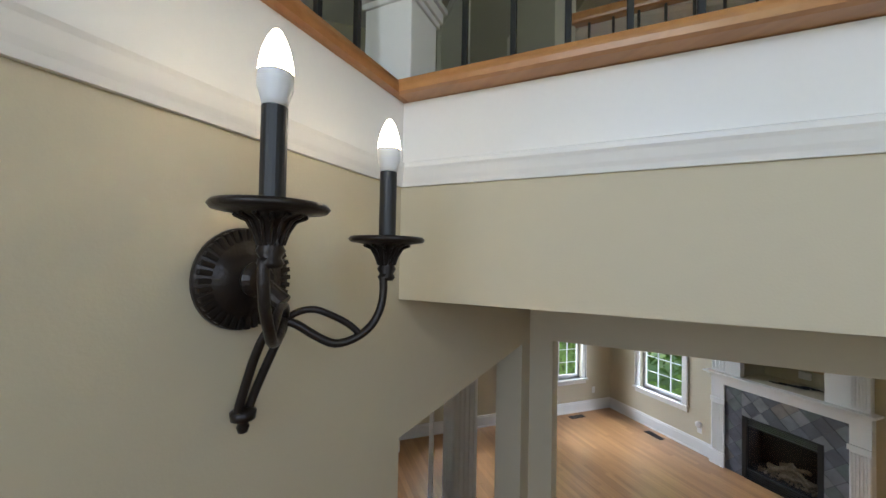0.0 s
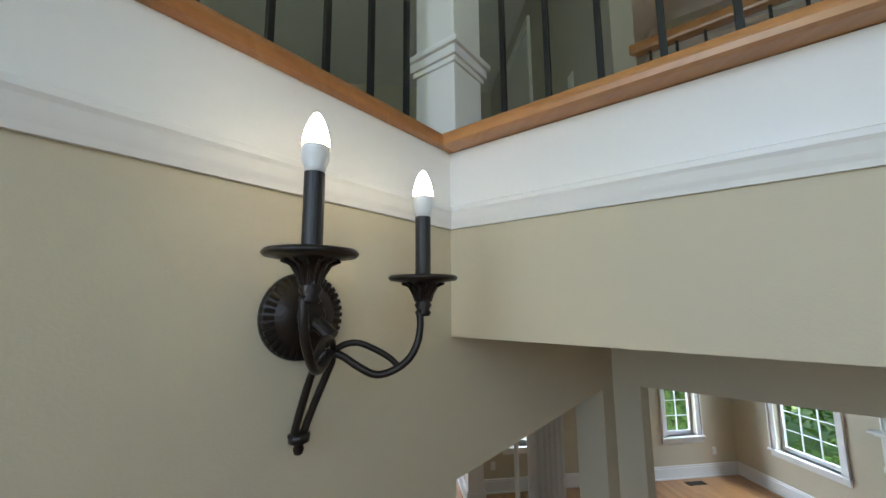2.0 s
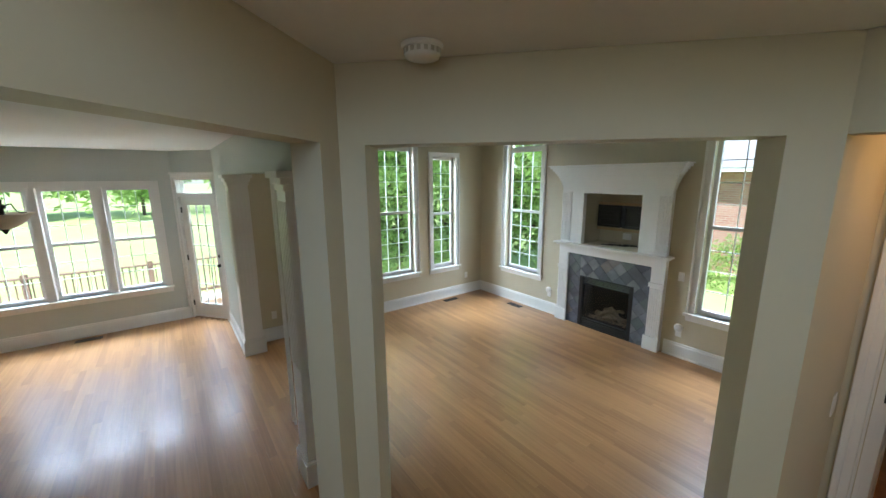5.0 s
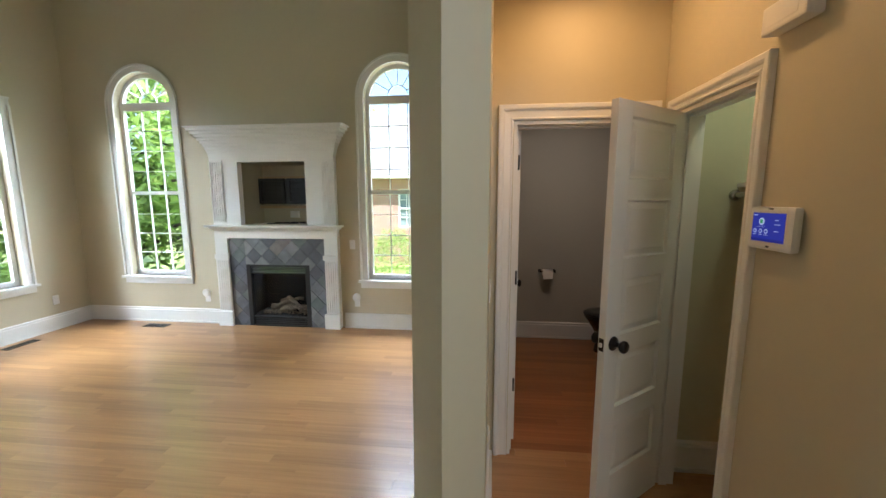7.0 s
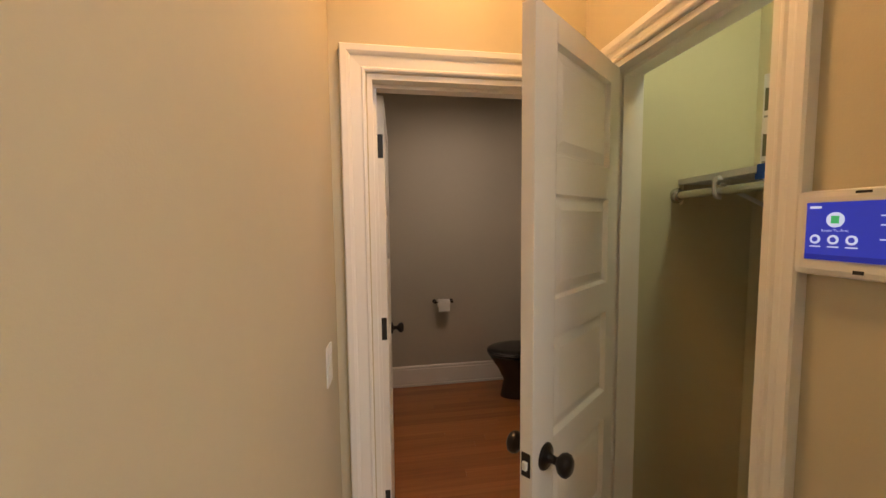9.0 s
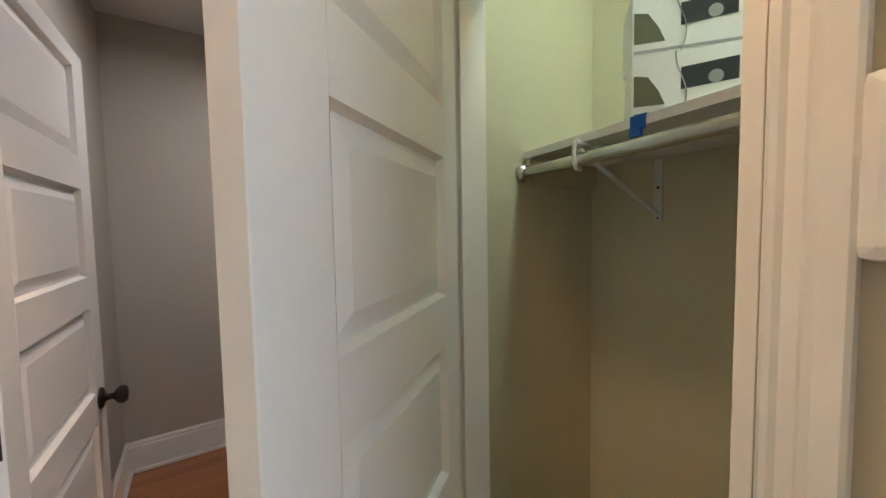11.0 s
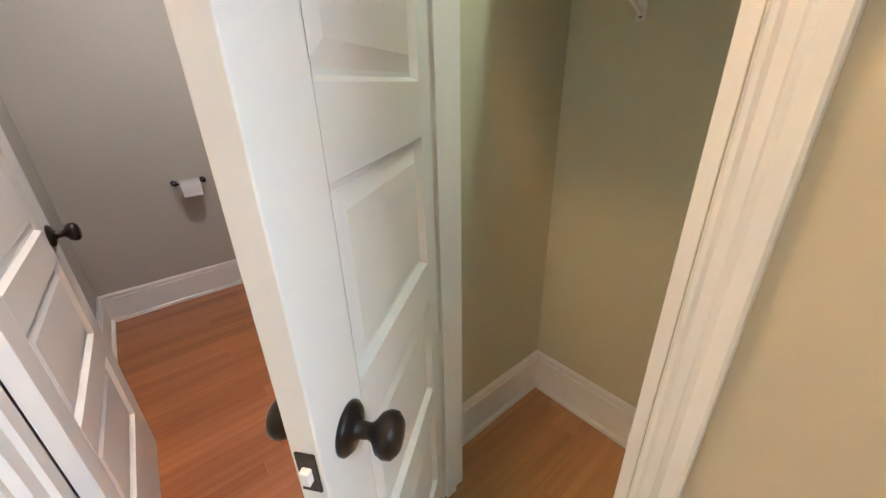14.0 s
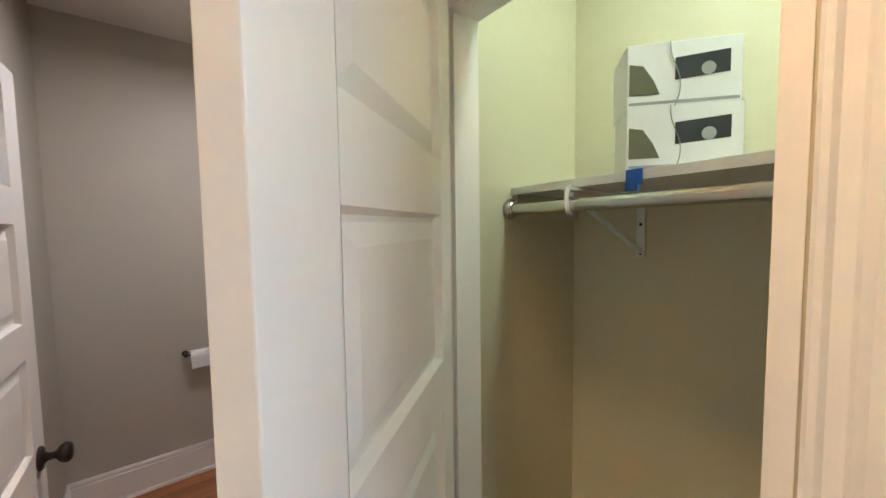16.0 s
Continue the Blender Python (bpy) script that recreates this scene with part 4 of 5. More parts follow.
def outlet(m, z, label, round_cover=False, name="wall_outlet", cat="outlet"):
    ob = empty(name, label, cat)
    part("plate", box((-0.035, -0.006, z - 0.057), (0.035, 0, z + 0.057), m, 0.002), WHITE, ob)
    if round_cover:
        part("plug", lathe([(0, 0), (0.045, 0), (0.05, 0.008), (0.048, 0.03), (0.035, 0.04), (0, 0.042)], 28, m @ pose(0, -0.006, z + 0.07, 90)), WHITE, ob, smooth=True)
    else:
        for dz in (-0.021, 0.021):
            part("socket", box((-0.016, -0.008, z + dz - 0.014), (0.016, -0.005, z + dz + 0.014), m, 0.002), WHITE, ob)


outlet(frame_at((-2.68, YF), 0), 0.34, "white outlet with a round plugged-in device", True)
outlet(frame_at((-0.66, YF), 0), 0.33, "white outlet with a round plugged-in device", True)
outlet(frame_at((-0.70, YF), 0), 1.06, "white switch plate beside the fireplace", False, "light_switch", "switch")
outlet(frame_at((XL, 4.48), 90), 0.37, "white duplex outlet above the baseboard")
outlet(frame_at((XL, 0.85), 90), 0.37, "white duplex outlet above the baseboard")
hm = frame_of(HC, (XR, YP))
hs = empty("light_switch", "white rocker switch by the powder room door", "switch")
part("plate", box((0.90, -0.006, 1.05), (0.975, 0, 1.17), hm, 0.002), WHITE, hs)
part("rocker", box((0.92, -0.009, 1.075), (0.955, -0.005, 1.145), hm, 0.001), WHITE, hs)

# alarm panel
SCREEN = emitter("blue_screen", (0.02, 0.04, 0.50), 0.09)
ICON = emitter("screen_icon", (0.55, 0.68, 1.0), 0.10)
GREEN = emitter("screen_green", (0.03, 0.40, 0.15), 0.1)
pan = empty("alarm_panel", "white wall alarm panel with a lit blue touch screen", "alarm panel")
AM = pose(XC, 1.926, -0.018, 0, 0, -90)       # u towards the stairs, second axis into the wall
part("housing", box((0, -0.032, 1.462), (0.19, -0.002, 1.607), AM, 0.012), WHITE, pan)
part("screen", box((0.020, -0.0335, 1.490), (0.160, -0.0318, 1.586), AM), SCREEN, pan)


def disc(u, z, r, mat, lift, name, parent):
    return part(name, lathe([(0, 0), (r, 0), (r, 0.0004), (0, 0.0004)], 24, AM @ pose(u, -lift, z, 90)), mat, parent)


disc(0.062, 1.557, 0.0125, ICON, 0.0336, "icon", pan)
part("shield", box((0.0565, -0.0346, 1.551), (0.0675, -0.0341, 1.5635), AM), GREEN, pan)
for u in (0.035, 0.0605, 0.085):
    disc(u, 1.5245, 0.0078, ICON, 0.0336, "icon", pan)
    disc(u, 1.5245, 0.0042, SCREEN, 0.0341, "icon_centre", pan)
    part("caption_bar", box((u - 0.008, -0.0338, 1.5115), (u + 0.008, -0.0335, 1.5135), AM), ICON, pan)
part("status_bar", box((0.025, -0.0338, 1.576), (0.042, -0.0335, 1.580), AM), ICON, pan)
part("dark_bar", box((0.020, -0.0337, 1.490), (0.160, -0.0334, 1.499), AM), emitter("screen_deep_blue", (0.01, 0.02, 0.3), 0.1), pan)
cu = bpy.data.curves.new("panel_text", "FONT")
cu.body, cu.size, cu.align_x = "Ready To Arm", 0.0062, "CENTER"
tmp = bpy.data.objects.new("panel_text", cu)
me = bpy.data.meshes.new_from_object(tmp)
bpy.data.objects.remove(tmp)
me.materials.append(ICON)
tx = new("panel_text", me)
tx.parent, tx.matrix_basis = pan, AM @ pose(0.062, -0.0342, 1.5375, 90)
for w_, z_ in ((0.016, 1.562), (0.024, 1.548), (0.020, 1.526)):
    part("text_bar", box((0.118, -0.0338, z_), (0.118 + w_, -0.0335, z_ + 0.0022), AM), ICON, pan)
part("logo", box((0.088, -0.0327, 1.471), (0.102, -0.0319, 1.477), AM), BLACK, pan)
part("sensor", box((0.085, -0.0327, 1.598), (0.105, -0.0319, 1.602), AM), BLACK, pan)
ch = empty("door_chime", "white plastic chime box above the closet door", "chime")
part("housing", box((-0.01, -0.055, 2.17), (0.17, -0.001, 2.26), AM, 0.008), WHITE, ch)
part("grille", box((0.02, -0.0562, 2.19), (0.14, -0.0545, 2.24), AM, 0.0005), WHITE, ch)

# ---------- closet ----------
SHELF = material("white_shelf_board", (0.74, 0.73, 0.70), 0.45, var=0.03)
bm = bmesh.new()
sh = [(2.245, 2.664), (2.584, 2.664), (2.584, 1.46), (2.034, 1.46), (2.12, 1.95)]
add_prism(bm, [(x, -y) for x, y in sh], -1.697, -1.677, Matrix(((1, 0, 0, 0), (0, 0, -1, 0), (0, -1, 0, 0), (0, 0, 0, 1))))
shelf = empty("closet_shelf", "white board closet shelf on brackets", "shelf")
part("board", bm, SHELF, shelf)
bm = bmesh.new()
for (x0, y0), (x1, y1) in (((2.245, 2.662), (2.12, 1.95)), ((2.12, 1.95), (2.034, 1.462))):
    m_ = frame_of((x0, y0), (x1, y1))
    add_box(bm, (0, -0.004, 1.6768), (math.dist((x0, y0), (x1, y1)), 0.0, 1.6972), m_, 0.0012)
part("front_edge", bm, SHELF, shelf, "white painted front edge")
tagged(part("shelf_cleat", box((2.25, 2.646, 1.60), (2.584, 2.664, 1.677), None, 0.002), CREAM), "painted cleat under the closet shelf", "cleat")
CHROME = material("brushed_chrome", (0.62, 0.61, 0.59), 0.18, metal=1.0, var=0.05, scale=20)
rod = empty("closet_rod", "chrome closet rod below the shelf", "closet rod")
RD = Vector((-0.190, -0.982, 0))
R0 = Vector((2.236, 2.655, 1.635))
bm = bmesh.new()
add_tube(bm, [R0, R0 + RD * 0.72], 0.0155, 20)
part("rod", bm, CHROME, rod, smooth=False)
part("end_flange", lathe([(0, 0), (0.030, 0), (0.030, 0.004), (0.024, 0.010), (0.022, 0.022), (0.0165, 0.022)], 28, pose(2.237, 2.664, 1.635, 90)), CHROME, rod, smooth=True)
brk = empty("shelf_bracket", "white steel shelf and rod bracket", "bracket")
y = 2.435
RH = R0 + RD * 0.227
part("shelf_arm", box((RH.x - 0.02, y - 0.012, 1.669), (2.575, y + 0.012, 1.6765)), SHELF, brk)
part("wall_plate", box((2.576, y - 0.012, 1.485), (2.5845, y + 0.012, 1.6765)), SHELF, brk)
bm = bmesh.new()
add_tube(bm, [(2.578, y, 1.50), (RH.x, y, 1.66)], 0.007, 8)
part("brace", bm, SHELF, brk)
bm = bmesh.new()
add_tube(bm, [RH + Vector(p) for p in ((0, 0, 0.044), (-0.02, 0, 0.034), (-0.022, 0, 0.0), (-0.014, 0, -0.018), (0.004, 0, -0.021))], 0.005, 8, 1.6)
part("rod_hook", bm, SHELF, brk)
for z in (1.495, 1.585):
    part("screw", lathe([(0, 0), (0.005, 0), (0.003, 0.003), (0, 0.003)], 10, pose(2.5762, y, z, 0, -90)), BLACK, brk)
TAPE = material("blue_tape", (0.01, 0.09, 0.42), 0.6, var=0.1)
TM = pose(2.1762, 2.297, 0, 0, 0, -100)
bm = bmesh.new()
add_box(bm, (0, -0.0025, 1.668), (0.036, -0.0006, 1.699), TM)
add_box(bm, (0, -0.0006, 1.6975), (0.036, 0.03, 1.699), TM)
add_box(bm, (0.004, -0.010, 1.655), (0.03, -0.0022, 1.672), TM)
tagged(part("masking_tape", bm, TAPE), "strip of blue masking tape on the shelf edge", "tape")
CARD = material("white_carton", (0.76, 0.76, 0.75), 0.45, var=0.04)
PICT = material("carton_print_dark", (0.03, 0.033, 0.04), 0.3)
PRNT = material("carton_print_grey", (0.33, 0.34, 0.34), 0.4)
OLIV = material("carton_print_olive", (0.13, 0.13, 0.07), 0.45)


def carton(m, z):
    """A white product box with a printed picture on its long side."""
    ob = empty("carton", "white printed product box stacked on the closet shelf", "box", "", "boxes on the shelf")
    w, d, h = 0.21, 0.13, 0.13
    part("box", box((0, 0, z), (w, d, z + h), m, 0.0015), CARD, ob)
    bm = bmesh.new()
    add_prism(bm, [(0.09, z + 0.052), (0.188, z + 0.060), (0.188, z + 0.104), (0.09, z + 0.096)], -0.0012, -0.0004, m)
    part("printed_picture", bm, PICT, ob, "dark printed picture")
    part("dial", lathe([(0, 0), (0.013, 0), (0.013, 0.0006), (0, 0.0006)], 20, m @ pose(0.15, -0.0011, z + 0.07, 90)), PRNT, ob)
    bm = bmesh.new()
    add_prism(bm, [(0.004, z + 0.026), (0.062, z + 0.026), (0.05, z + 0.055), (0.03, z + 0.085), (0.004, z + 0.09)], -0.0012, -0.0004, m)
    part("printed_leaf", bm, OLIV, ob, "olive printed corner")
    part("print_band", box((0.004, -0.001, z + 0.006), (w - 0.004, -0.0004, z + 0.012), m), PRNT, ob)
    bm = bmesh.new()
    add_tube(bm, [m @ Vector((0.09 + 0.01 * math.sin(i), -0.002, z + h * i / 5)) for i in range(6)] + [m @ Vector((0.1, d * i / 3, z + h + 0.001)) for i in range(1, 4)], 0.0012, 6)
    part("string", bm, PRNT, ob)
    return ob


carton(pose(2.192, 2.305, 0, 0, 0, -54), 1.697)
carton(pose(2.196, 2.308, 0, 0, 0, -52), 1.828)

# ---------- powder room ----------
tp = empty("paper_holder", "bronze toilet paper holder with a white roll", "paper holder")
bm = bmesh.new()
for x in (1.555, 1.715):
    add_lathe(bm, [(0, 0), (0.018, 0), (0.018, 0.006), (0.009, 0.012), (0.007, 0.05), (0.011, 0.055), (0.011, 0.066), (0, 0.068)], 16, pose(x, 4.769, 0.80, 90))
add_tube(bm, [(1.555, 4.71, 0.80), (1.715, 4.71, 0.80)], 0.006, 10)
part("bracket", bm, BRONZE, tp)
PAPER = material("paper_white", (0.8, 0.79, 0.77), 0.9, bump=0.2, bump_scale=120)
bm = bmesh.new()
add_tube(bm, [(1.58, 4.71, 0.792), (1.69, 4.71, 0.792)], 0.036, 24)
add_box(bm, (1.582, 4.673, 0.72), (1.688, 4.6755, 0.795))
part("paper_roll", bm, PAPER, tp, "white paper roll")
CERA = material("black_ceramic", (0.012, 0.012, 0.013), 0.12, var=0.1, coat=0.5)
toil = empty("toilet", "glossy black ceramic toilet with the lid down", "toilet")


def ell(cx, cy, rx, ry, z, n=28, power=1.0):
    return [Vector((cx + rx * math.cos(6.28319 * k / n), cy + ry * math.sin(6.28319 * k / n), z)) for k in range(n)]


def loft(loops):
    bm = bmesh.new()
    vs = [[bm.verts.new(p) for p in l] for l in loops]
    n = len(vs[0])
    for a, b in zip(vs, vs[1:]):
        for k in range(n):
            bm.faces.new((a[k], a[(k + 1) % n], b[(k + 1) % n], b[k]))
    bm.faces.new(vs[0][::-1]), bm.faces.new(vs[-1])
    return bm


ty = 4.42
part("bowl", loft([ell(2.31, ty, 0.22, 0.11, 0), ell(2.31, ty, 0.215, 0.105, 0.03), ell(2.32, ty, 0.20, 0.10, 0.15), ell(2.30, ty, 0.235, 0.13, 0.26), ell(2.27, ty, 0.27, 0.17, 0.35), ell(2.26, ty, 0.28, 0.18, 0.385), ell(2.26, ty, 0.275, 0.175, 0.395)]), CERA, toil, smooth=True)
part("seat", loft([ell(2.26, ty, 0.285, 0.185, 0.397), ell(2.26, ty, 0.29, 0.19, 0.405), ell(2.26, ty, 0.288, 0.188, 0.415)]), CERA, toil, smooth=True)
part("lid", loft([ell(2.26, ty, 0.288, 0.188, 0.417), ell(2.26, ty, 0.29, 0.19, 0.425), ell(2.26, ty, 0.27, 0.17, 0.437), ell(2.26, ty, 0.2, 0.12, 0.44)]), CERA, toil, smooth=True)
part("tank", box((2.46, ty - 0.2, 0.40), (2.66, ty + 0.2, 0.76), None, 0.02), CERA, toil)
part("tank_lid", box((2.45, ty - 0.21, 0.76), (2.67, ty + 0.21, 0.795), None, 0.01), CERA, toil)
part("tank_foot", box((2.42, ty - 0.1, 0), (2.6, ty + 0.1, 0.40), None, 0.02), CERA, toil)
MAHO = wood("dark_cherry", (0.035, 0.012, 0.006), (0.10, 0.035, 0.016), 2, 0.3, 0.3)
van = empty("vanity", "dark cherry wood vanity with a turned corner post", "vanity")
part("body", box((2.065, 3.15, 0.10), (2.585, 3.68, 0.84), None, 0.004), MAHO, van)
part("top", box((2.04, 3.12, 0.84), (2.605, 3.71, 0.88), None, 0.008), MAHO, van)
part("corner_post", lathe([(0, 0), (0.028, 0), (0.03, 0.04), (0.02, 0.07), (0.026, 0.10), (0.03, 0.14), (0.022, 0.2), (0.026, 0.45), (0.022, 0.66), (0.03, 0.72), (0.03, 0.84), (0, 0.84)], 18, pose(2.07, 3.65, 0)), MAHO, van, smooth=True)
for yy in (3.19, 3.64):
    part("foot", lathe([(0, 0), (0.025, 0), (0.035, 0.04), (0.03, 0.10), (0, 0.10)], 16, pose(2.10 + 0.45 * (yy < 3.5), yy, 0)), MAHO, van, smooth=True)
cv = empty("ceiling_vent", "white plastic exhaust fan grille on the powder room ceiling", "ceiling vent")
bm = bmesh.new()
for a, b in (((-0.12, -0.12), (0.12, -0.09)), ((-0.12, 0.09), (0.12, 0.12)), ((-0.12, -0.09), (-0.09, 0.09)), ((0.09, -0.09), (0.12, 0.09))):
    add_box(bm, (*a, 2.722), (*b, 2.745), pose(1.92, 4.38, 0))
part("frame", bm, WHITE, cv)
for k in range(9):
    part("slat", box((-0.09, -0.083 + 0.02 * k, 2.727), (0.09, -0.073 + 0.02 * k, 2.742), pose(1.92, 4.38, 0)), WHITE, cv)

# ---------- dining ----------
GW = frame_of((XD, -0.1), (-5.6, YD))
dd = empty("door_4", "white glazed patio door with a transom window", "door", "structure")
casing(GW, 0.03, 0.79, 2.33, 0.15, dd)
bm = bmesh.new()
add_bar(bm, GW, 0.03, 0.06, 0, 2.33, 0.0, 0.15)
add_bar(bm, GW, 0.76, 0.79, 0, 2.33, 0.0, 0.15)
add_bar(bm, GW, 0.06, 0.76, 2.03, 2.09, 0.0, 0.15)
add_bar(bm, GW, 0.06, 0.76, 2.30, 2.33, 0.0, 0.15)
part("jamb", bm, WHITE, dd)
bm = bmesh.new()
add_bar(bm, GW, 0.06, 0.18, 0.01, 2.03, 0.05, 0.095, 0.002)
add_bar(bm, GW, 0.64, 0.76, 0.01, 2.03, 0.05, 0.095, 0.002)
add_bar(bm, GW, 0.18, 0.64, 0.01, 0.25, 0.05, 0.095)
add_bar(bm, GW, 0.18, 0.64, 1.90, 2.03, 0.05, 0.095)
lf = part("leaf", bm, WHITE, dd, "white stile-and-rail glazed leaf")
bm = bmesh.new()
for k in range(1, 5):
    z = 0.25 + 1.65 * k / 5
    add_bar(bm, GW, 0.18, 0.64, z - 0.006, z + 0.006, 0.06, 0.08)
for k in (1, 2):
    u = 0.18 + 0.46 * k / 3
    add_bar(bm, GW, u - 0.006, u + 0.006, 0.25, 1.90, 0.062, 0.078)
part("muntins", bm, WHITE, lf)
for a in ((0.18, 0.64, 0.25, 1.90), (0.06, 0.76, 2.09, 2.30)):
    pn = part("pane", box((a[0], 0.069, a[2]), (a[1], 0.072, a[3]), GW), GLASS, dd)
    pn.visible_shadow = False
part("knob", lathe([(0, 0), (0.03, 0), (0.03, 0.006), (0.012, 0.012), (0.011, 0.03), (0.026, 0.042), (0.028, 0.055), (0, 0.066)], 20, GW @ pose(0.71, 0.05, 0.93, 90)), BRONZE, lf, "dark bronze knob", True)
part("deadbolt", lathe([(0, 0), (0.028, 0), (0.028, 0.012), (0.01, 0.016), (0.01, 0.03), (0, 0.03)], 20, GW @ pose(0.71, 0.05, 1.08, 90)), BRONZE, lf, "dark bronze deadbolt", True)
for z in (0.25, 1.03, 1.82):
    part("hinge", box((0.045, 0.03, z - 0.045), (0.07, 0.052, z + 0.045), GW, 0.003), BLACK, lf)
pen = empty("pendant_lamp", "bronze bowl pendant lamp with an alabaster glass shade", "pendant lamp")
px, py = -3.9, -1.40
ALAB = material("alabaster_glass", (0.72, 0.66, 0.55), 0.4, var=0.12, scale=12)
part("canopy", lathe([(0, 2.745), (0.06, 2.745), (0.06, 2.73), (0.04, 2.71), (0.012, 2.70), (0, 2.70)], 24, pose(px, py, 0)), BRONZE, pen, smooth=True)
bm = bmesh.new()
for k in range(17):
    z = 2.70 - k * 0.032
    q = pose(px, py, z - 0.018, 0, 0, 90 * (k % 2))
    add_tube(bm, [q @ Vector((0.009 * math.cos(6.28 * i / 10), 0, 0.022 * math.sin(6.28 * i / 10))) for i in range(11)], 0.003, 5)
part("chain", bm, BRONZE, pen)
part("stem", lathe([(0, 2.16), (0.008, 2.155), (0.02, 2.14), (0.012, 2.11), (0.035, 2.09), (0.04, 2.07), (0.015, 2.05), (0.01, 1.86), (0, 1.86)], 18, pose(px, py, 0)), BRONZE, pen, smooth=True)
for k in range(3):
    q = pose(px, py, 0, 0, 0, 120 * k + 20)
    bm = bmesh.new()
    add_tube(bm, [q @ Vector(p) for p in ((0.02, 0, 2.08), (0.08, 0, 2.10), (0.10, 0, 2.06), (0.13, 0, 2.02), (0.19, 0, 2.015))], 0.006, 8)
    part("arm", bm, BRONZE, pen)
part("shade", lathe([(0.02, 1.875), (0.08, 1.895), (0.14, 1.935), (0.175, 1.985), (0.205, 2.012), (0.205, 2.018), (0.17, 1.992), (0.135, 1.945), (0.075, 1.905), (0.02, 1.885)], 36, pose(px, py, 0)), ALAB, pen, "cream alabaster bowl shade", True)
part("finial", lathe([(0, 1.83), (0.012, 1.84), (0.02, 1.86), (0.035, 1.875), (0, 1.885)], 18, pose(px, py, 0)), BRONZE, pen, smooth=True)
dl = tagged(part("downlight", lathe([(0, 2.7445), (0.075, 2.7445), (0.085, 2.739), (0.075, 2.735), (0.06, 2.737), (0, 2.741)], 28, pose(-3.6, -1.5, 0)), emitter("downlight_glow", (1, 0.93, 0.82), 3)), "white recessed ceiling downlight", "ceiling lamp")

STONE = material("pale_granite", (0.66, 0.64, 0.61), 0.2, var=0.25, scale=30)
isl = empty("kitchen_island", "black kitchen island with pale stone top and turned post", "kitchen island")
part("countertop", box((-4.0, -3.2, 0.88), (-3.0, -1.62, 0.92), None, 0.008), STONE, isl, "pale granite countertop")
part("body", box((-3.95, -3.2, 0.10), (-3.14, -1.76, 0.88), None, 0.004), BLACK, isl)
part("plinth", box((-3.92, -3.2, 0.0), (-3.2, -1.80, 0.10)), BLACK, isl)
for qx in (-3.07,):
    part("corner_post", lathe([(0, 0), (0.03, 0), (0.045, 0.03), (0.045, 0.07), (0.028, 0.10), (0.05, 0.14), (0.055, 0.20), (0.032, 0.28), (0.028, 0.34), (0.048, 0.42), (0.056, 0.52), (0.04, 0.60),
         (0.03, 0.64), (0.052, 0.67), (0.034, 0.70), (0.034, 0.702), (0.05, 0.71), (0.05, 0.88), (0, 0.88)], 20, pose(qx, -1.69, 0)), BLACK, isl, smooth=True)

# white beams under the living room's high ceiling
for yb in (1.9, 3.1, 4.3):
    bm = bmesh.new()
    add_prism(bm, [(XL, 3.95), (-1.7, 5.2), (XR - 0.12, 3.95), (XR - 0.12, 4.15), (-1.7, TOP - 0.002), (XL, 4.15)], yb - 0.06, yb + 0.06)
    tagged(part("ceiling_beam", bm, WHITE), "white sloping ceiling beam above the living room", "beam", kind="structure")

# ---------- outside ----------
slab("ground", [(-300, -300), (300, -300), (300, 300), (-300, 300)], -1.3, -1.0, LAWN, "sunlit green lawn", "ground")
DECKW = material("weathered_deck_boards", (0.60, 0.54, 0.50), 0.8, var=0.15, scale=8, bump=0.3, bump_scale=60)
deck = tagged(part("deck", box((-9.9, -7.0, -1.1), (-6.35, 3.6, -0.62)), DECKW), "wooden deck behind the dining windows", "deck", kind="structure")
bm = box((-0.0675, -5.3, -0.02), (0.0675, 5.3, 0.0), None, 0.004)
first = None
for k in range(24):
    q = pose(-9.83 + 0.145 * k, -1.7, -0.595)
    if first is None:
        first = part("board", bm, DECKW, deck)
        first.matrix_basis = q
    else:
        ob = new("board", first.data)
        ob.parent, ob.matrix_basis = deck, q
CEDAR = material("brown_rail_wood", (0.16, 0.10, 0.065), 0.8, var=0.2, scale=8, bump=0.3, bump_scale=60)
rl = empty("deck_railing", "brown wooden deck railing with thin pickets", "railing")
for k in range(6):
    part("post", box((-9.98, -6.9 + 2.05 * k, -1.1), (-9.88, -6.8 + 2.05 * k, 0.40), None, 0.006), CEDAR, rl)
part("top_rail", box((-10.0, -6.95, 0.30), (-9.86, 3.5, 0.34), None, 0.006), CEDAR, rl)
part("bottom_rail", box((-9.95, -6.95, -0.52), (-9.91, 3.5, -0.44), None, 0.006), CEDAR, rl)
pk = None
for k in range(86):
    q = pose(-9.93, -6.85 + 0.12 * k, 0)
    if pk is None:
        pk = part("picket", box((-0.012, -0.012, -0.52), (0.012, 0.012, 0.30)), CEDAR, rl)
        pk.matrix_basis = q
    else:
        ob = new("picket", pk.data)
        ob.parent, ob.matrix_basis = rl, q

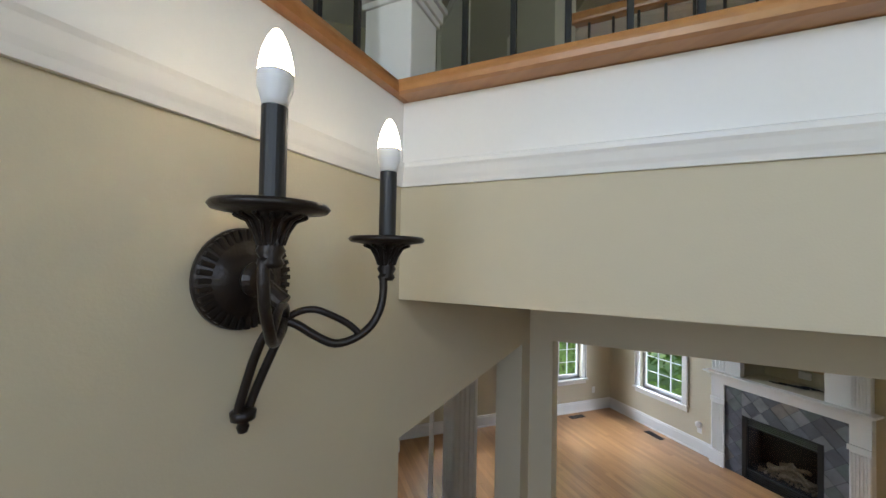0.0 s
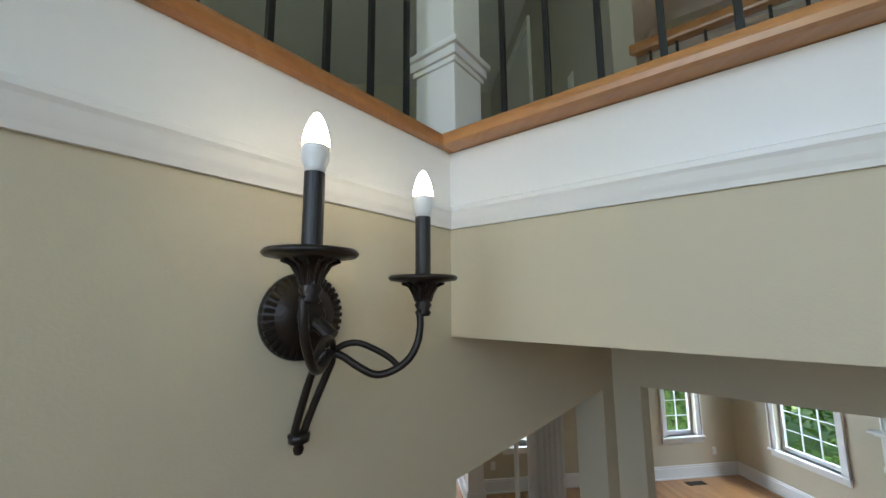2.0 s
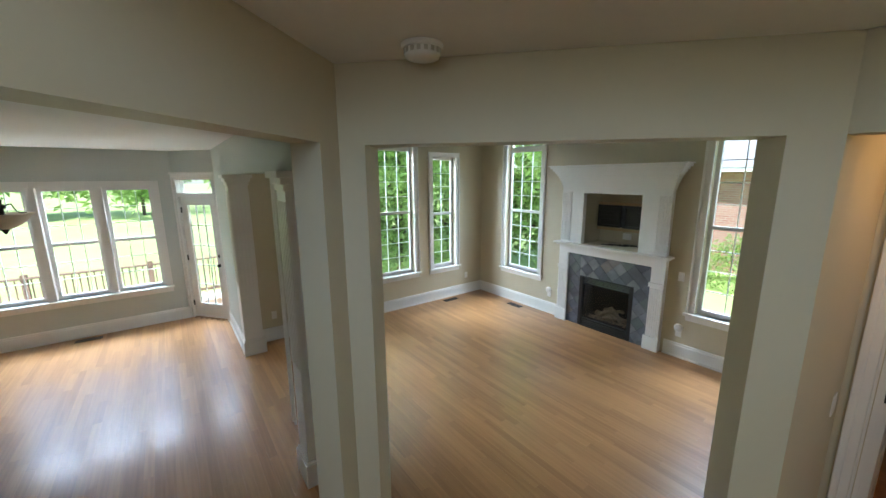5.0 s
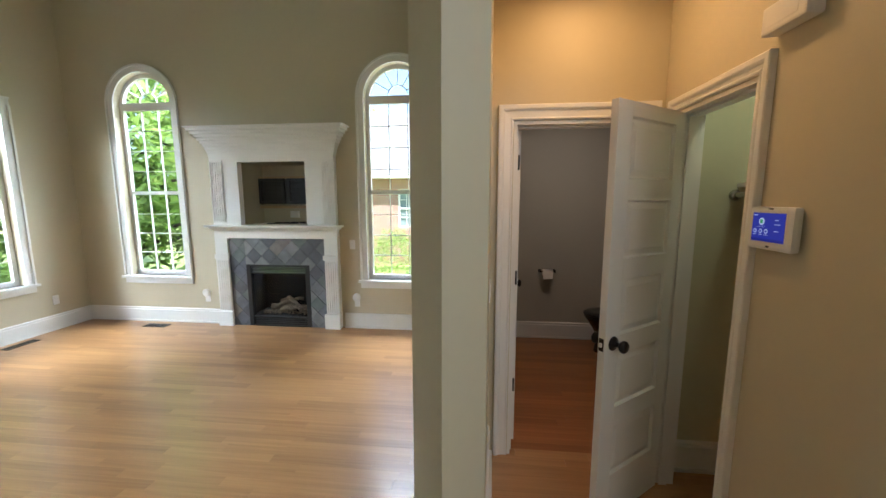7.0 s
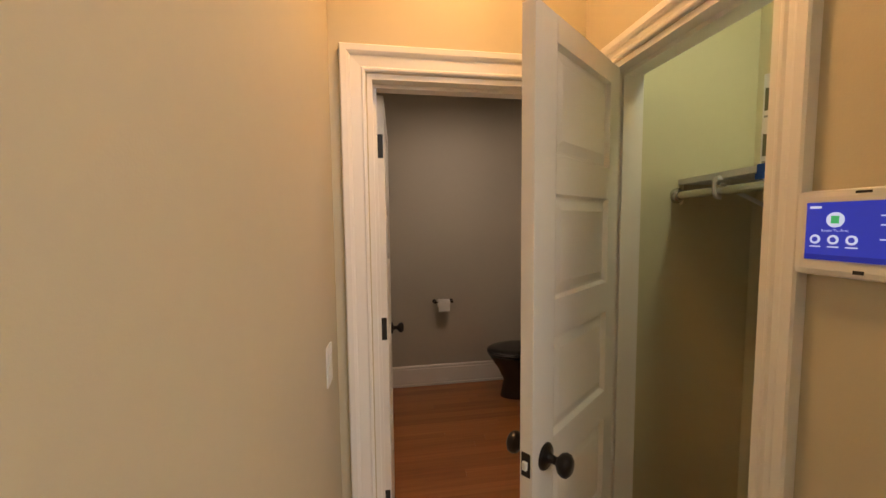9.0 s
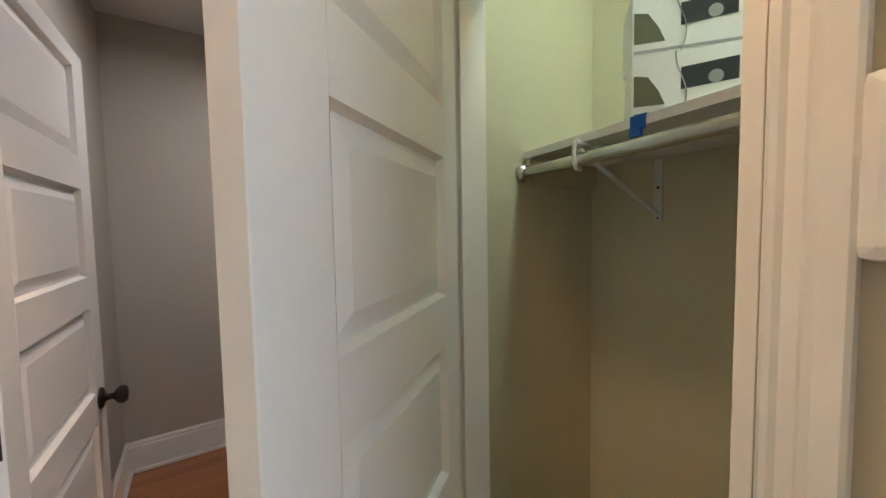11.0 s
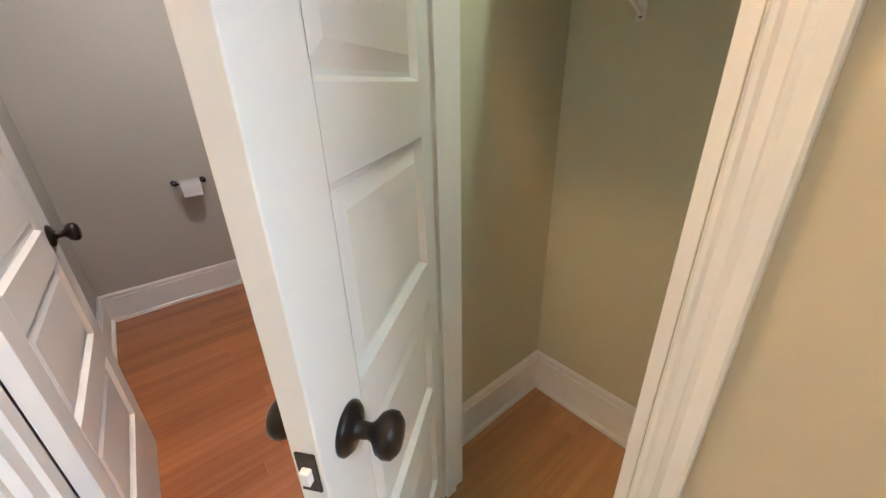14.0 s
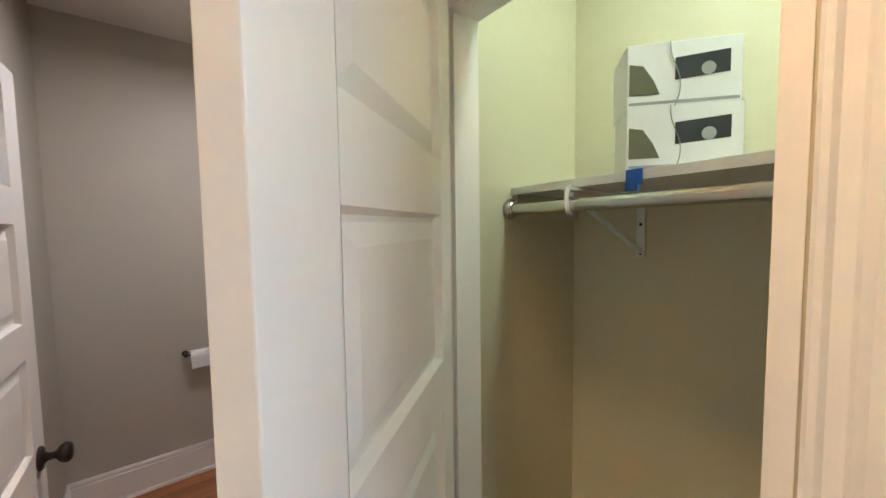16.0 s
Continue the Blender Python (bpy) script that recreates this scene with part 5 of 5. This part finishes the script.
LEAF = material("green_leaf", (0.19, 0.29, 0.08), 0.55, var=0.5, scale=2.5)
lt = LEAF.node_tree
tr, mx = lt.nodes.new("ShaderNodeBsdfTranslucent"), lt.nodes.new("ShaderNodeMixShader")
tr.inputs[0].default_value, mx.inputs[0].default_value = (0.38, 0.52, 0.14, 1), 0.5
lt.links.new(lt.nodes["Principled BSDF"].outputs[0], mx.inputs[1])
lt.links.new(tr.outputs[0], mx.inputs[2])
lt.links.new(mx.outputs[0], next(n for n in lt.nodes if n.type == "OUTPUT_MATERIAL").inputs[0])
BARK = material("bark", (0.12, 0.09, 0.065), 0.9, var=0.3, scale=12, bump=0.6, bump_scale=40)


def tree(x, y, h, r, seed, leaves=2600, leaf=0.1, base=-1.0, low=0.25):
    rnd = random.Random(seed)
    ob = empty("tree", "leafy green deciduous tree outside the windows", "tree", "", "garden trees")
    bm = bmesh.new()
    add_tube(bm, [(x, y, base - 0.05), (x + 0.05, y, base + h * 0.3), (x - 0.05, y + 0.06, base + h * 0.6), (x, y, base + h * 0.9)], 0.035 * h ** 0.7, 10)
    limbs = []
    for k in range(9):
        a, z = rnd.uniform(0, 6.28), base + h * rnd.uniform(low, 0.8)
        e = Vector((x + r * 0.8 * math.cos(a), y + r * 0.8 * math.sin(a), z + h * rnd.uniform(0.05, 0.2)))
        add_tube(bm, [(x, y, z), Vector((x, y, z)).lerp(e, 0.5) + Vector((0, 0, 0.1)), e], 0.012 * h ** 0.7, 6)
        limbs.append(e)
    part("trunk", bm, BARK, ob)
    vs, fs = [], []
    clumps = [e + Vector((rnd.gauss(0, 0.3 * r), rnd.gauss(0, 0.3 * r), rnd.gauss(0, 0.12 * h))) for e in limbs for _ in range(3)]
    clumps += [Vector((x + rnd.gauss(0, 0.35 * r), y + rnd.gauss(0, 0.35 * r), base + h * rnd.uniform(max(low, 0.15), 1.0))) for _ in range(16)]
    for k in range(leaves):
        c = rnd.choice(clumps)
        p = c + Vector((rnd.gauss(0, 0.17 * r), rnd.gauss(0, 0.17 * r), rnd.gauss(0, 0.14 * r)))
        if p.z < base + 0.02:
            p.z = base + 0.02 + rnd.random() * 0.2
        q = Euler((rnd.uniform(-0.9, 0.9), rnd.uniform(-0.9, 0.9), rnd.uniform(0, 6.28))).to_matrix()
        s_ = leaf * rnd.uniform(0.6, 1.4)
        n = len(vs)
        for v in ((-1, 0, 0), (-0.2, 0.45, 0.12), (1, 0, -0.1), (-0.2, -0.45, 0.12)):
            vs.append(p + q @ (Vector(v) * s_))
        fs.append((n, n + 1, n + 2, n + 3))
    me = bpy.data.meshes.new("crown")
    me.from_pydata(vs, [], fs)
    me.materials.append(LEAF)
    cr = new("crown", me)
    cr.parent = ob
    return ob


tree(-6.6, 6.4, 5.5, 1.9, 1, 6000, 0.10, low=0.12)
tree(-8.5, 3.9, 6.0, 2.0, 2, 6000, 0.11, low=0.1)
tree(-4.6, 8.3, 5.0, 1.9, 3, 5000, 0.11, low=0.12)
tree(-7.8, 8.8, 7.5, 2.6, 4, 6000, 0.13, low=0.1)
tree(-10.8, 6.6, 7.5, 2.6, 5, 6000, 0.13, low=0.1)
tree(-13.5, 4.8, 8.0, 2.8, 8, 5000, 0.15, low=0.1)
tree(-7.0, 13.5, 8.5, 2.8, 6, 5000, 0.15)
tree(-15.5, 9.5, 10, 3.6, 7, 5000, 0.18)
for k in range(10):
    tree(-46 + 3 * math.sin(k * 2.1), -34 + 8.0 * k, 9 + 2 * math.sin(k * 1.3), 4.2, 20 + k, 2600, 0.34)


def shrub(x, y, r, h, seed, n=1800, leaf=0.06):
    rnd = random.Random(seed)
    vs, fs = [], []
    for k in range(n):
        a, b, d = rnd.uniform(0, 6.28), math.acos(rnd.uniform(0.0, 1)), rnd.uniform(0.75, 1.05) + 0.1 * math.sin(5 * rnd.random())
        p = Vector((x + r * d * math.cos(a) * math.sin(b), y + r * d * math.sin(a) * math.sin(b), -1.0 + (h + 0.4) * d * math.cos(b)))
        q = Euler((rnd.uniform(-1, 1), rnd.uniform(-1, 1), rnd.uniform(0, 6.28))).to_matrix()
        i = len(vs)
        for v in ((-1, 0, 0), (-0.1, 0.5, 0.1), (1, 0, -0.1), (-0.1, -0.5, 0.1)):
            vs.append(p + q @ (Vector(v) * leaf))
        fs.append((i, i + 1, i + 2, i + 3))
    me = bpy.data.meshes.new("shrub")
    me.from_pydata(vs, [], fs)
    me.materials.append(LEAF)
    return tagged(new("shrub", me), "dense green shrub outside the window", "shrub", "garden shrubs")


shrub(-5.6, 4.6, 0.9, 1.5, 11)
shrub(-5.5, 3.1, 0.8, 1.3, 12)
shrub(-3.5, 6.3, 0.9, 1.3, 13)
shrub(-2.6, 6.8, 0.8, 1.1, 14)
shrub(-0.4, 12.8, 1.0, 1.0, 15)
shrub(-2.2, 13.2, 1.0, 1.1, 16)
# brick house next door
BRICK = bpy.data.materials.new("red_brick")
BRICK.use_nodes = True
bt, bb_ = BRICK.node_tree, BRICK.node_tree.nodes["Principled BSDF"]
tc, br_ = bt.nodes.new("ShaderNodeTexCoord"), bt.nodes.new("ShaderNodeTexBrick")
mp = bt.nodes.new("ShaderNodeMapping")
mp.inputs["Rotation"].default_value = (radians(90), 0, 0)
bt.links.new(tc.outputs["Object"], mp.inputs[0])
bt.links.new(mp.outputs[0], br_.inputs["Vector"])
br_.inputs["Scale"].default_value = 1.0
br_.inputs["Brick Width"].default_value, br_.inputs["Row Height"].default_value, br_.inputs["Mortar Size"].default_value = 0.22, 0.075, 0.008
br_.inputs["Color1"].default_value, br_.inputs["Color2"].default_value, br_.inputs["Mortar"].default_value = (0.30, 0.13, 0.09, 1), (0.38, 0.2, 0.15, 1), (0.45, 0.42, 0.38, 1)
bt.links.new(br_.outputs[0], bb_.inputs["Base Color"])
bb_.inputs["Roughness"].default_value = 0.9
ROOF = material("grey_shingles", (0.24, 0.24, 0.245), 0.9, var=0.25, scale=5, bump=0.4, bump_scale=30)
house = empty("house", "red brick neighbouring house with a grey shingle roof", "house")
hy = 15.0
wb = wall("wall", (-6.0, hy), (9.0, hy), -1.0, 2.6, 0.3, BRICK, [(o0, o0 + 0.9, 0.5, 2.0) for o0 in (1.2, 3.6, 4.9, 6.6, 9.5)], parent=house)
for key in ("kind", "category", "label"):
    del wb[key]
for o0 in (1.2, 3.6, 4.9, 6.6, 9.5):
    m = frame_at((-6.0, hy), 0)
    wn_ = empty("window")
    wn_.parent = house
    bm = bmesh.new()
    add_bar(bm, m, o0, o0 + 0.06, 0.5, 2.0, 0.03, 0.1)
    add_bar(bm, m, o0 + 0.84, o0 + 0.9, 0.5, 2.0, 0.03, 0.1)
    for z in (0.5, 1.22, 1.94):
        add_bar(bm, m, o0 + 0.06, o0 + 0.84, z, z + 0.06, 0.03, 0.1)
    for u in (0.31, 0.57):
        add_bar(bm, m, o0 + u, o0 + u + 0.02, 0.56, 1.94, 0.05, 0.08)
    for z in (0.88, 1.58):
        add_bar(bm, m, o0 + 0.06, o0 + 0.84, z, z + 0.02, 0.052, 0.078)
    part("frame", bm, WHITE, wn_)
    part("pane", box((o0 + 0.05, 0.1, 0.5), (o0 + 0.85, 0.11, 2.0), m), material("far_pane", (0.2, 0.25, 0.27), 0.1), wn_)
bm = bmesh.new()
add_prism(bm, [(hy - 0.5, 2.55), (hy + 6, 6.2), (hy + 12, 2.55)], -6.6, 9.6, Matrix(((0, 1, 0, 0), (1, 0, 0, 0), (0, 0, 1, 0), (0, 0, 0, 1))))
part("roof", bm, ROOF, house, "grey shingle roof")
part("eaves", box((-6.5, hy - 0.48, 2.42), (9.5, hy - 0.02, 2.56)), WHITE, house)
part("wall", box((-5.8, hy + 0.35, -1.0), (8.8, hy + 11, 2.5)), BRICK, house)

# ---------- oak strip floor ----------
random.seed(11)
PWD = 0.070
unit = bmesh.new()
pts = [(-0.5 * PWD + 0.0002, -0.013), (0.5 * PWD - 0.0002, -0.013), (0.5 * PWD - 0.0001, -0.0003), (0.5 * PWD - 0.0004, 0), (-0.5 * PWD + 0.0004, 0), (-0.5 * PWD + 0.0001, -0.0003)]
add_prism(unit, pts, 0.0005, 0.9995, Matrix(((0, 1, 0, 0), (1, 0, 0, 0), (0, 0, 1, 0), (0, 0, 0, 1))))
bmesh.ops.recalc_face_normals(unit, faces=unit.faces)
pmesh = bpy.data.meshes.new("plank")
unit.to_mesh(pmesh)
pmesh.materials.append(OAK)
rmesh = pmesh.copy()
rmesh.materials[0] = WARM_LIT_OAK
uv = [v.co.copy() for v in unit.verts]
uf = [[v.index for v in f.verts] for f in unit.faces]
unit.free()
vs, fs, red, count = [], [], [], 0
row = 0
while True:
    y = -3.2 + PWD * (row + 0.5)
    row += 1
    if y > 4.82:
        break
    if y > YD:
        xa = XL + 0.003
    elif y > -0.1:
        xa = XD + 0.003 + (y + 0.1) / 0.52 * 0.65
    elif y < -2.5:
        xa = XD + (-2.5 - y)
    else:
        xa = XD + 0.003
    xb = 3.28 if y < 4.76 else XR
    x = xa
    while x < xb - 0.01:
        n = min(random.uniform(0.35, 1.5), xb - x)
        small = y > 2.76 and x > XR + 0.05          # redder strips in the powder room, its warm light put into the colour
        if y > 2.76 and x < XR + 0.05 < x + n:
            n = XR + 0.06 - x
        near = (x + n > 0.7 and 1.2 < y < 4.5) or (x + n > -2.2 and x < 0.8 and 0.5 < y < 2.6)
        if near and count < 300:
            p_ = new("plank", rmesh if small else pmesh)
            p_.parent = floor
            p_.location, p_.scale = (x, y, 0), (n, 1, 1)
            count += 1
        else:
            k = len(vs)
            vs += [(x + v.x * n, y + v.y, v.z) for v in uv]
            fs += [[k + i for i in f] for f in uf]
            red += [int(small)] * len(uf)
        x += n
me = bpy.data.meshes.new("planks")
me.from_pydata(vs, [], fs)
me.materials.append(OAK)
me.materials.append(WARM_LIT_OAK)
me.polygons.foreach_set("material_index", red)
rest = new("planks", me)
rest.parent = floor
tagged(rest, kind="stuff")
